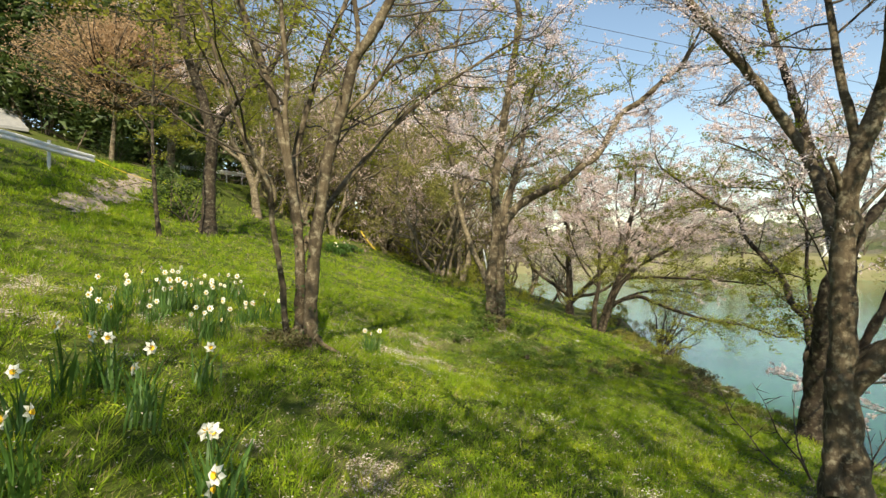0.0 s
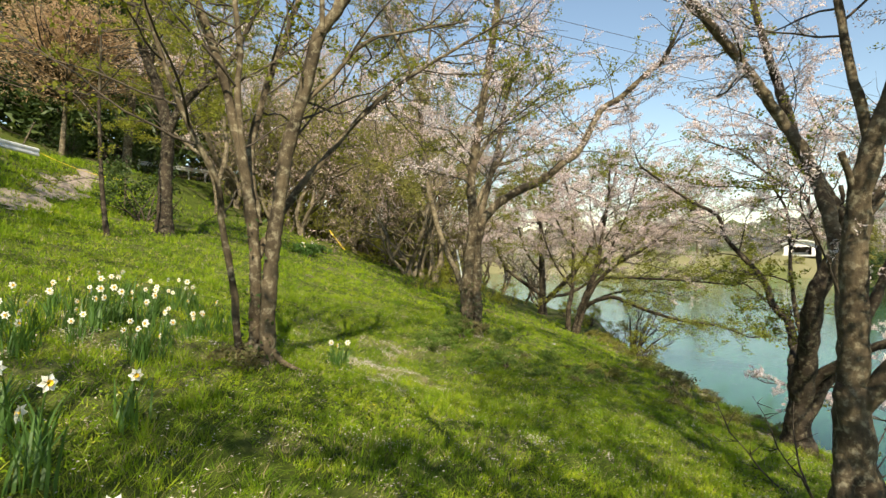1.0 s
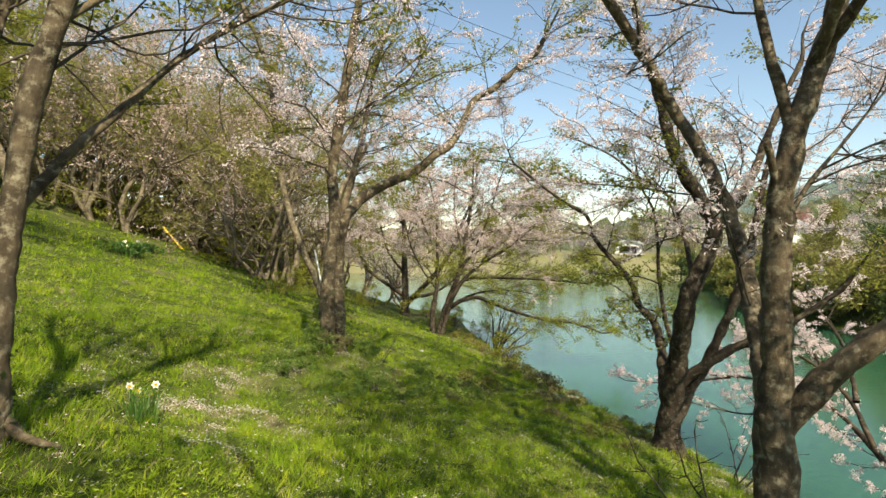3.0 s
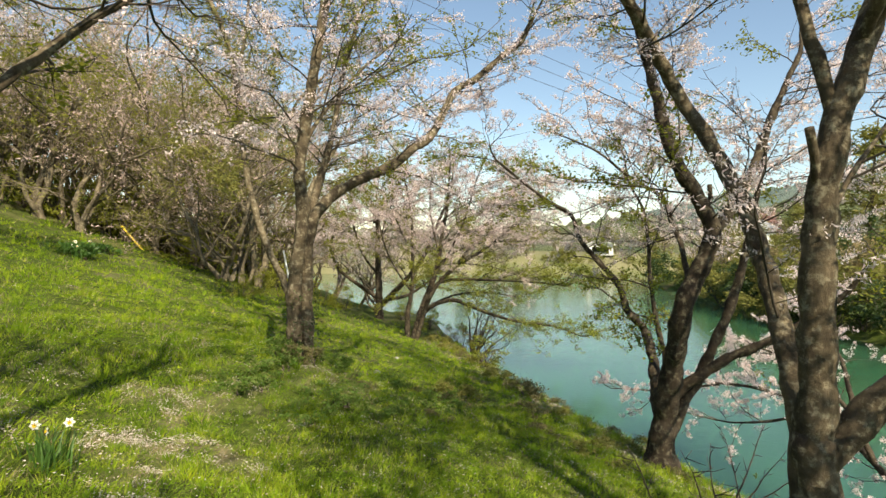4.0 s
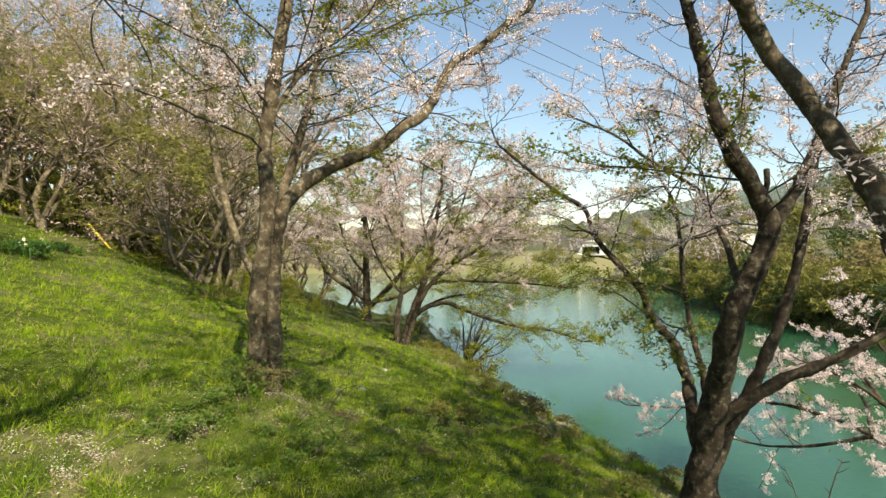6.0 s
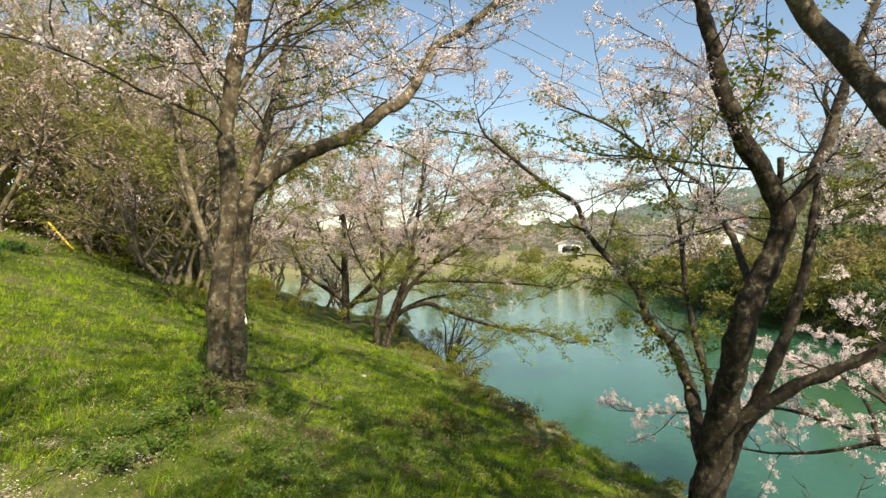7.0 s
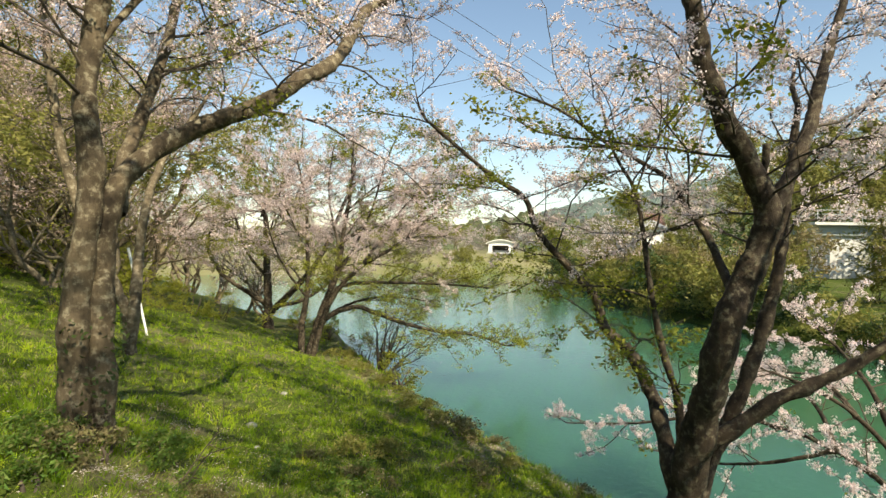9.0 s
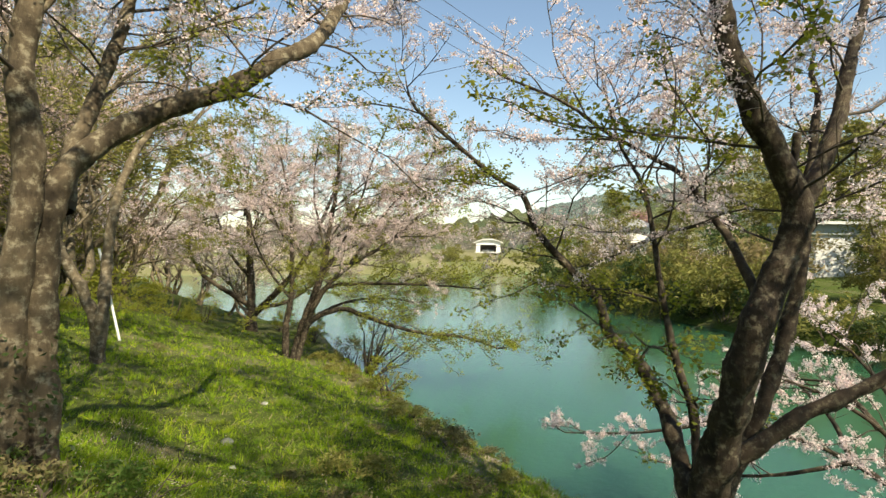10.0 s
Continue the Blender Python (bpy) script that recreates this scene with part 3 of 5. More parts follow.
tree("cherry_tree", (1.4, 16.8, -0.85), [
    ("trunk", 0.100, 0.057, [(0.12, -0.05, 0.07), (0.01, -0.01, 1.06), (-0.54, 0.2, 2.34), (-0.95, 0.36, 3.76), (-1.16, 0.44, 5.18), (-1.31, 0.5, 6.6), (-1.61, 0.61, 7.73), (-2.02, 0.77, 8.73), (-2.43, 0.93, 9.72)]),
    ("limb", 0.057, 0.028, [(-1.31, 0.5, 6.67), (-1.11, 0.63, 7.68), (-1.04, 0.81, 8.64), (-0.9, 0.86, 9.87)]),
    ("limb", 0.125, 0.048, [(0.07, -0.04, 0.06), (0.16, -0.1, 0.98), (0.23, 0.08, 1.94), (0.35, 0.12, 2.93), (0.67, 0.51, 3.92), (1.23, 0.62, 4.87)]),
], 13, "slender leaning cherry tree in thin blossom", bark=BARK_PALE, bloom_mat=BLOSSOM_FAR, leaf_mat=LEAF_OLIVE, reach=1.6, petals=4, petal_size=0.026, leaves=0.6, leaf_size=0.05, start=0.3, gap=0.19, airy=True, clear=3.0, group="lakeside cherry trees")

tree("cherry_tree", (3.72, 4.78, -1.05), [
    ("trunk", 0.19, 0.12, [(0.06, 0.02, 0.1), (0.05, 0.02, 0.5), (0.03, 0.02, 0.85), (0.01, 0.03, 1.2)]),
    ("limb", 0.125, 0.066, [(0.02, 0.02, 0.9), (0.01, 0.03, 1.14), (0.02, 0.02, 1.5), (0.01, 0.02, 1.86), (0.02, 0.02, 2.41), (0.05, 0.01, 2.86), (0.13, -0.01, 3.25), (0.24, -0.04, 3.57), (0.35, -0.07, 3.89), (0.45, -0.1, 4.23), (0.55, -0.13, 4.59), (0.65, -0.16, 4.96)]),
    ("limb", 0.050, 0.032, [(0.13, -0.01, 3.23), (0.11, 0.05, 3.51), (0.08, 0.16, 3.96), (0.11, 0.3, 4.45), (0.11, 0.4, 4.89)]),
    ("limb", 0.104, 0.068, [(0.05, 0.02, 1.02), (0.15, -0.06, 1.2), (0.29, -0.15, 1.41), (0.44, -0.3, 1.66), (0.62, -0.45, 1.89), (0.87, -0.62, 2.17), (1.26, -0.73, 2.59), (1.53, -0.8, 3.0)]),
    ("stub", 0.032, 0.027, [(-0.0, 0.03, 2.84), (-0.08, -0.01, 3.03), (-0.17, -0.04, 3.19)]),
    ("limb", 0.023, 0.009, [(0.08, 0.01, 2.61), (0.47, 0.11, 2.94), (1.09, 0.25, 3.38), (1.75, 0.38, 3.88)]),
    # next eleven limbs reach out of view, added to shade bank and slope
    ("limb", 0.066, 0.02, [(0.65, -0.16, 4.96), (0.9, -0.6, 6.2), (1.3, -0.9, 7.4), (1.5, -1.1, 8.4)]),
    ("limb", 0.05, 0.015, [(0.62, -0.15, 4.85), (0.0, -0.9, 6.0), (-0.8, -1.6, 7.0), (-1.6, -2.0, 7.9)]),
    ("limb", 0.05, 0.015, [(0.3, -0.05, 3.8), (-0.3, -0.9, 4.8), (-1.2, -1.6, 5.6), (-2.0, -2.2, 6.2)]),
    ("limb", 0.05, 0.015, [(0.32, -0.06, 3.85), (0.2, -1.2, 5.0), (-0.5, -2.2, 5.8), (-1.0, -3.0, 6.4)]),
    ("limb", 0.066, 0.015, [(1.53, -0.8, 3.0), (2.4, -0.9, 4.2), (3.1, -0.9, 5.0), (3.9, -0.8, 5.6)]),
    ("limb", 0.05, 0.015, [(1.4, -0.76, 2.8), (2.1, -1.5, 4.0), (2.8, -1.9, 5.0), (3.4, -2.0, 5.8)]),
    ("limb", 0.05, 0.015, [(2.4, -0.9, 4.2), (2.6, -0.2, 5.0), (3.0, 0.3, 5.8)]),
    ("limb", 0.05, 0.015, [(0.6, -0.15, 4.8), (0.9, -1.4, 5.8), (0.8, -2.6, 6.6), (1.1, -3.6, 7.2)]),
    ("limb", 0.045, 0.015, [(0.8, -0.5, 5.8), (1.9, -1.2, 6.6), (2.6, -1.4, 7.4)]),
    ("limb", 0.045, 0.015, [(-1.3, 1.6, 6.2), (-2.0, 1.3, 7.1), (-2.8, 0.9, 7.8)]),
    ("limb", 0.045, 0.015, [(0.11, 0.4, 4.89), (-0.5, 0.2, 5.9), (-1.3, -0.3, 6.9), (-2.3, -0.5, 7.6)]),
    ("limb", 0.1, 0.045, [(-0.1, -0.05, 0.1), (0.04, 0.12, 1.05), (0.29, 0.41, 1.65), (0.51, 0.78, 2.25), (0.62, 1.1, 2.85), (0.71, 1.52, 3.45), (0.55, 1.82, 4.05), (0.05, 1.78, 4.65), (-0.68, 1.73, 5.45), (-1.3, 1.6, 6.2)]),
], 14, "thick brown cherry tree forking low above the water", bark=BARK_MID, reach=1.5, petals=6, petal_size=0.02, leaves=0.25, leaf_size=0.03, start=0.2, gap=0.23, clear=4.3, airy=True, density=0.75, group="lakeside cherry trees")

tree("cherry_tree", (6.35, 8.75, -1.85), [
    ("trunk", 0.200, 0.045, [(-0.10, 0.07, 0.02), (-0.13, -0.02, 0.78), (-0.16, -0.17, 1.37), (-0.24, -0.37, 1.94), (-0.29, -0.53, 2.47), (-0.17, -0.60, 2.85), (-0.03, -0.69, 3.22), (0.01, -0.73, 3.52), (-0.08, -0.69, 3.77), (-0.24, -0.63, 4.06), (-0.42, -0.55, 4.38), (-0.58, -0.48, 4.81), (-0.72, -0.43, 5.36), (-0.83, -0.38, 5.78), (-0.96, -0.33, 6.27), (-1.10, -0.21, 7.02)]),
    ("limb", 0.086, 0.037, [(0.01, -0.73, 3.46), (0.20, -0.71, 3.63), (0.47, -0.73, 3.97), (0.72, -0.74, 4.37), (0.92, -0.73, 4.76), (1.12, -0.72, 5.14), (1.37, -0.73, 5.64), (1.68, -0.76, 6.22)]),
    ("stub", 0.037, 0.031, [(-0.06, -0.70, 3.80), (-0.03, -0.71, 3.99), (-0.10, -0.77, 4.14)]),
    ("limb", 0.098, 0.021, [(-0.12, 0.08, 0.6), (0.03, 0.36, 1.14), (0.3, 0.72, 1.47), (0.6, 1.25, 1.83), (0.6, 1.7, 2.12), (0.5, 1.8, 2.54), (0.44, 2.2, 2.91), (0.19, 2.6, 3.43), (0.1, 2.8, 3.93), (-0.38, 2.9, 4.2), (-0.87, 3.0, 4.55), (-1.4, 3.2, 5.0)]),
    ("limb", 0.046, 0.015, [(-0.23, -0.55, 2.73), (0.03, -0.17, 3.24), (0.21, 0.15, 3.54), (0.44, 0.58, 3.97), (0.66, 1.03, 4.22), (0.45, 1.64, 4.65), (0.24, 2.21, 5.14), (-0.17, 2.96, 5.59)]),
    ("limb", 0.052, 0.017, [(-0.08, 0.05, 0.7), (0.1, 0.2, 1.15), (0.15, 0.28, 1.57), (0.18, 0.49, 2.04), (0.21, 0.69, 2.77), (0.32, 0.86, 3.3), (0.38, 1.05, 3.91), (0.28, 1.3, 4.42), (0.31, 1.51, 5.0)]),
    ("limb", 0.089, 0.041, [(0.07, -0.01, 1.02), (0.16, -0.15, 1.23), (0.28, -0.31, 1.39), (0.52, -0.52, 1.65), (0.9, -0.9, 1.96), (1.19, -1.24, 2.29), (1.44, -1.57, 2.65)]),
    ("limb", 0.102, 0.039, [(-0.02, -0.02, 0.45), (0.22, -0.05, 0.95), (0.44, -0.11, 1.31), (0.67, -0.2, 1.86), (0.93, -0.25, 2.43), (1.12, -0.28, 3.03), (1.31, -0.24, 3.46), (1.5, -0.21, 4.13), (1.71, -0.19, 4.89)]),
    *arching(151, [(0.3, 0.72, 1.47), (0.6, 1.25, 1.83), (0.6, 1.7, 2.12), (0.5, 1.8, 2.54), (0.44, 2.2, 2.91), (0.19, 2.6, 3.43), (0.1, 2.8, 3.93)], 5, 0.6, 200, 110, 0.013),
    *arching(152, [(0.16, 0.35, 1.6), (0.18, 0.5, 2.0), (0.21, 0.69, 2.8)], 2, 0.6, 90, 140, 0.012),
], 15, "dark many-stemmed cherry tree in blossom on the bank edge", reach=1.3, petals=8, petal_size=0.0165, leaves=0.15, leaf_size=0.03, start=0.2, gap=0.2, clear=3.1, density=1.0, low_leaf=2.7, group="lakeside cherry trees")

def fanned(rows, out=(0.885, -0.465)):
    """Limbs drawn in an upright plane: rows of name, radii and points of (along out, up, behind it)."""
    u, v = out
    return [(kind, r0, r1, [(p * u - d * v, p * v + d * u, h) for p, h, d in pts]) for kind, r0, r1, pts in rows]


tree("cherry_tree", (6.85, 23.1, -2.35), fanned([
    ("trunk", 0.17, 0.035, [(0.06, -0.05, 0.0), (0.26, 0.96, 0.0), (0.57, 1.85, 0.0), (0.83, 2.6, 0.1), (1.02, 3.5, 0.2), (1.15, 4.5, 0.3), (1.34, 5.8, 0.4), (1.4, 7.3, 0.4)]),
    ("stem", 0.13, 0.03, [(-0.2, -0.25, 0.05), (-0.26, 0.96, 0.2), (-0.13, 1.98, 0.4), (-0.15, 3.1, 0.6), (-0.19, 4.3, 0.7), (-0.3, 5.4, 0.9), (-0.6, 6.6, 1.1)]),
    ("stem", 0.11, 0.03, [(0.1, -0.3, -0.12), (0.45, 1.1, -0.2), (0.95, 2.2, -0.3), (1.8, 3.1, -0.4), (2.8, 3.7, -0.5), (3.8, 4.5, -0.6), (4.85, 5.55, -0.6)]),
    ("limb", 0.1, 0.03, [(0.3, 0.75, -0.05), (0.64, 1.34, -0.1), (1.53, 1.72, -0.2), (2.3, 1.53, -0.4), (3.3, 1.2, -0.6), (4.3, 1.0, -0.8), (5.5, 0.9, -1.0), (6.5, 0.6, -1.2)]),
    ("limb", 0.075, 0.025, [(0.6, 1.6, -0.2), (1.0, 2.36, -0.3), (2.0, 2.55, -0.4), (3.3, 2.55, -0.5), (4.85, 2.5, -0.5), (6.0, 2.4, -0.6)]),
    ("limb", 0.06, 0.022, [(0.3, 1.0, 0.1), (0.9, 1.55, 0.4), (1.9, 1.9, 0.8), (3.0, 1.95, 1.1), (4.0, 1.8, 1.2)]),
    ("limb", 0.06, 0.022, [(1.8, 3.1, -0.4), (2.4, 4.0, -0.2), (3.0, 4.9, 0.0), (4.1, 6.2, 0.2), (4.6, 7.0, 0.2)]),
    ("limb", 0.055, 0.02, [(0.83, 2.6, 0.1), (1.5, 3.7, 0.0), (2.1, 5.0, -0.2), (2.5, 6.4, -0.3), (2.9, 7.4, -0.4)]),
    ("limb", 0.05, 0.02, [(1.02, 3.5, 0.2), (0.7, 4.6, 0.6), (0.5, 5.8, 0.9), (0.6, 7.0, 1.0)]),
    ("limb", 0.05, 0.02, [(-0.13, 1.98, 0.4), (-0.8, 2.9, 0.3), (-1.3, 4.0, 0.2), (-1.5, 5.2, 0.0)]),
    ("stub", 0.03, 0.02, [(-0.15, 3.1, 0.6), (-0.17, 3.9, 0.66), (-0.1, 4.5, 0.66)]),
]) + arching(161, [(0.5, -0.2, 2.0), (0.8, -0.35, 2.9), (0.95, -0.4, 3.8), (1.0, -0.42, 4.8), (1.1, -0.5, 5.8)], 9, 4.2, -30, 70, 0.035)
    + arching(162, [(-0.2, 0.3, 2.6), (-0.15, 0.5, 4.0), (-0.1, 0.65, 5.0)], 5, 3.6, 160, 70, 0.03),
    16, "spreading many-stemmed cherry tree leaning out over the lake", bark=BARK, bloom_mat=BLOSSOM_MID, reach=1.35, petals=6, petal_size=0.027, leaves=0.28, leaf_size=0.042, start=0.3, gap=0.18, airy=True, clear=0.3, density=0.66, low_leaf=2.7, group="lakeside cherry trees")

tree("cherry_tree", (7.3, 30.5, -2.45), fanned([
    ("trunk", 0.25, 0.05, [(0.0, -0.4, 0.0), (0.02, 0.9, 0.0), (0.0, 1.5, 0.0), (-0.09, 3.1, 0.1), (-0.18, 5.0, 0.2), (-0.26, 5.7, 0.2), (0.62, 6.8, 0.2), (1.4, 8.4, 0.2)]),
    ("limb", 0.12, 0.04, [(-0.05, 1.2, 0.0), (-1.15, 1.85, 0.2), (-2.2, 2.55, 0.4), (-2.9, 3.8, 0.6), (-2.65, 5.4, 0.8), (-2.5, 6.4, 0.8)]),
    ("limb", 0.09, 0.035, [(-0.22, 5.2, 0.2), (-0.7, 6.6, 0.4), (-1.3, 7.8, 0.5), (-1.15, 8.9, 0.5)]),
    ("limb", 0.16, 0.04, [(0.1, 0.8, 0.0), (1.3, 2.0, -0.1), (2.4, 3.4, -0.2), (3.1, 5.0, -0.3), (3.8, 6.8, -0.4), (4.0, 8.4, -0.4)]),
    ("limb", 0.1, 0.035, [(0.4, 1.1, 0.1), (1.6, 1.4, 0.3), (2.9, 2.4, 0.6), (3.8, 3.9, 0.8)]),
    ("limb", 0.08, 0.03, [(-0.05, 2.4, 0.1), (-0.9, 3.6, -0.2), (-1.3, 5.0, -0.5), (-1.9, 6.4, -0.6)]),
]) + arching(171, [(0.1, -0.05, 2.4), (-0.1, 0.05, 4.0), (-0.3, 0.2, 5.2), (0.4, 0.0, 6.6)], 9, 4.6, 160, 170, 0.045),
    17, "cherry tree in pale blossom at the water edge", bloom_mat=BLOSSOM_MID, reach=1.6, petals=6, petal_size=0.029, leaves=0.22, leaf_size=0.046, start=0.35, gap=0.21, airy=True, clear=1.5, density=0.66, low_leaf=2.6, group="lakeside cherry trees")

tree("cherry_tree", (-6.35, 14.4, 1.65), [
    ("trunk", 0.200, 0.077, [(-0.06, 0.0, -0.0), (-0.04, -0.0, 1.26), (0.0, -0.0, 2.57), (-0.3, -0.0, 3.8), (-0.62, -0.0, 4.65), (-0.78, -0.01, 5.57), (-0.9, -0.01, 6.8)]),
    ("limb", 0.108, 0.046, [(0.01, -0.0, 2.49), (0.32, -0.0, 3.19), (0.93, -0.0, 3.81), (1.62, -0.01, 4.52), (2.22, -0.01, 5.75)]),
    ("limb", 0.069, 0.031, [(-0.46, -0.0, 4.19), (-0.24, -0.0, 4.96), (0.37, -0.01, 5.74), (0.82, -0.01, 6.66)]),
], 18, "dark cherry tree on the upper slope with sparse leaves", reach=1.5, petals=3, petal_size=0.03, leaves=0.85, leaf_size=0.04, start=0.3, gap=0.26, airy=True, clear=1.8, group="lakeside cherry trees")

tree("cherry_tree", (7.2, 5.2, -2.9), [
    ("trunk", 0.09, 0.015, [(0.0, 0.0, 0.0), (1.0, 1.0, 0.6), (2.0, 2.4, 1.1), (2.5, 3.6, 1.5), (2.2, 4.6, 1.7), (1.9, 5.6, 1.6)]),
    ("limb", 0.05, 0.012, [(2.0, 2.4, 1.1), (2.0, 2.8, 1.8), (1.75, 3.2, 2.3), (1.5, 3.6, 2.55), (1.4, 4.0, 2.65)]),
    ("limb", 0.045, 0.012, [(2.0, 2.7, 1.8), (2.6, 3.3, 2.5), (2.9, 3.9, 3.0), (3.1, 4.4, 3.3)]),
    ("limb", 0.04, 0.012, [(1.8, 3.1, 2.2), (2.1, 3.5, 2.45), (2.4, 3.9, 2.5), (2.5, 4.2, 2.45)]),
    ("limb", 0.035, 0.01, [(2.5, 3.6, 1.5), (2.3, 4.3, 1.15), (2.0, 5.0, 0.95), (1.5, 5.8, 1.0)]),
    ("limb", 0.03, 0.01, [(2.0, 5.2, 1.65), (1.6, 5.9, 1.4), (1.3, 6.4, 1.28), (0.7, 6.9, 1.25)]),
    ("limb", 0.045, 0.012, [(2.5, 3.6, 1.5), (3.2, 4.1, 1.8), (3.6, 4.6, 2.05), (3.8, 5.0, 2.15)]),
    ("limb", 0.035, 0.01, [(2.3, 4.3, 1.65), (2.6, 4.8, 1.65), (2.9, 5.2, 1.6)]),
], 21, "low cherry tree leaning over the water in full blossom", reach=0.62, petals=14, petal_size=0.016, leaves=0.04, start=0.35, gap=0.2, group="lakeside cherry trees")

# unseen trees behind and beside the start of the walk, added to shade the slope
for at, petals, seed in (((-2.0, -3.3), 3, 31), ((2.3, -1.4), 3, 32), ((5.9, -0.9), 3, 34), ((3.6, -3.4), 3, 35), ((-9.3, 4.8), 8, 36), ((-12.0, 7.6), 8, 37), ((-8.4, 0.2), 8, 38)):
    tree("cherry_tree", (*at, height(*at)), [
        ("trunk", 0.15, 0.05, [(0.0, 0.0, 0.0), (0.1, 0.1, 1.6), (-0.1, 0.3, 3.2), (0.2, 0.5, 4.8), (0.1, 0.6, 6.4)]),
        ("limb", 0.08, 0.02, [(0.05, 0.1, 1.8), (1.0, 0.5, 3.0), (1.9, 1.0, 4.1), (2.6, 1.2, 5.2)]),
        ("limb", 0.07, 0.02, [(0.0, 0.2, 2.4), (-0.9, 0.8, 3.6), (-1.7, 1.2, 4.8), (-2.2, 1.8, 5.8)]),
        ("limb", 0.06, 0.02, [(0.0, 0.3, 3.0), (0.3, 1.4, 4.2), (0.2, 2.2, 5.4)]),
    ], seed, "unseen cherry tree in thin blossom that shades the grassy slope", petals=petals, petal_size=0.08, leaves=0.4, leaf_size=0.07, gap=0.32, reach=1.7, density=0.9, far=True, airy=True, clear=2.6, group="lakeside cherry trees")

# ---- the wood on the slope ----


def wood_tree(seed, base, tall, stems, leaf, label, mat=BLOSSOM_FAR, low=0.3, wander=0.24, stout=1.0, lean=0.35, fine=1.0):
    """A slender tree of the thicket with a few crooked stems."""
    rng = random.Random(seed)
    limbs = []
    for s in range(stems):
        tilt = Vector((rng.uniform(-lean, lean), rng.uniform(-lean, lean) * 0.85, 1.0))
        pts = sprout(rng, Vector((rng.uniform(-0.2, 0.2), rng.uniform(-0.2, 0.2), -0.15)), tilt, tall * rng.uniform(0.7, 1.0), 0.05, wander, 11)
        r = rng.uniform(0.085, 0.155) * stout
        limbs.append(("trunk" if s == 0 else "stem", r, 0.02, [tuple(p) for p in pts]))
        for _ in range(4):
            k = rng.randint(2, 7)
            head = side_heading(rng, (pts[k + 1] - pts[k]).normalized(), rng.uniform(0.5, 0.9), 0.2)
            limb = sprout(rng, pts[k], head, tall * rng.uniform(0.25, 0.45), 0.05, 0.2, 6)
            limbs.append(("limb", r * 0.55, 0.015, [tuple(p) for p in limb]))
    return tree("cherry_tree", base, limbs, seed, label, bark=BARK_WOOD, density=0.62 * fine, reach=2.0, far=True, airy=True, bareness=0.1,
                petals=4, petal_size=0.064 / fine ** 0.7, leaves=leaf, bloom_mat=mat, start=0.3, clear=tall * low, gap=0.52 / fine, leaf_size=0.06,
                leaf_mat=LEAF_OLIVE if seed % 3 == 0 else LEAF, group="slender trees of the wood")


def plant_wood():
    rng = random.Random(5)
    models = []
    spots = []
    y = 23.5
    while y < 44:
        x = -15.0 - (y - 23) * 0.12
        limit = min(1.5, float(shore_left(np.asarray(y))) - 3.5) if y < 40 else float(shore_left(np.asarray(y))) - 1.0
        while x < limit:
            px, py = x + rng.uniform(-0.8, 0.8), y + rng.uniform(-0.9, 0.9)
            if px > -0.36 * py - 0.5 and py > (24.8 if px > -0.8 else 28.6):
                spots.append((px, py))
            x += rng.uniform(1.7, 2.7) if y < 38 else rng.uniform(2.8, 4.2)
        y += rng.uniform(2.4, 3.2) if y < 38 else rng.uniform(3.6, 5.2)
    kinds = [(14.0, 3, 0.3, 0.34), (15.5, 2, 0.2, 0.38), (8.0, 3, 1.0, 0.3), (14.0, 2, 0.3, 0.38), (10.0, 3, 0.85, 0.32)]
    for k, (px, py) in enumerate(spots):
        z = height(px, py) - 0.05
        i = rng.randrange(len(kinds))
        if k < len(kinds):
            tall, stems, leaf, low = kinds[k]
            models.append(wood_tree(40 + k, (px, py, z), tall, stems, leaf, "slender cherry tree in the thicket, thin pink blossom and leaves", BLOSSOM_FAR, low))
        else:
            s = rng.uniform(0.85, 1.2)
            copy_thing(models[i], pose(px, py, z, rng.uniform(-6, 6), rng.uniform(-6, 6), rng.uniform(0, 360)) @ Matrix.Scale(s, 4))
    # taller trees further up, which close the view above the thicket
    for y in (47.0, 52.5, 58.5):
        for x in np.arange(-30.0, 4.0, 3.5):
            px, py = float(x) + rng.uniform(-1.5, 1.5), y + rng.uniform(-1.8, 1.8)
            if px > -0.62 * py and px < float(shore_left(np.asarray(py))) - 1.0:
                copy_thing(models[rng.choice((0, 1, 3))], pose(px, py, height(px, py) - 0.05, rng.uniform(-4, 4), rng.uniform(-4, 4), rng.uniform(0, 360)) @ Matrix.Scale(rng.uniform(1.15, 1.45), 4))
    # crooked stems along the open edge of the wood
    edge = [(-5.8, 28.0), (-4.6, 30.2), (-3.2, 28.8), (-1.5, 28.2), (-0.3, 25.7), (-7.4, 28.6), (0.9, 27.4), (-2.3, 30.6), (2.4, 30.2), (-9.4, 29.4)]
    crooked = []
    for k, (px, py) in enumerate(edge):
        z = height(px, py) - 0.05
        if k < 3:
            crooked.append(wood_tree(50 + k, (px, py, z), 8.0, 3 + k % 2, 0.6, "crooked many-stemmed tree at the edge of the wood", BLOSSOM_FAR, 0.2, 0.24, 1.15, 0.4))
        else:
            copy_thing(crooked[k % 3], pose(px, py, z, rng.uniform(-5, 5), rng.uniform(-5, 5), rng.uniform(0, 360)) @ Matrix.Scale(rng.uniform(0.8, 1.15), 4))


plant_wood()


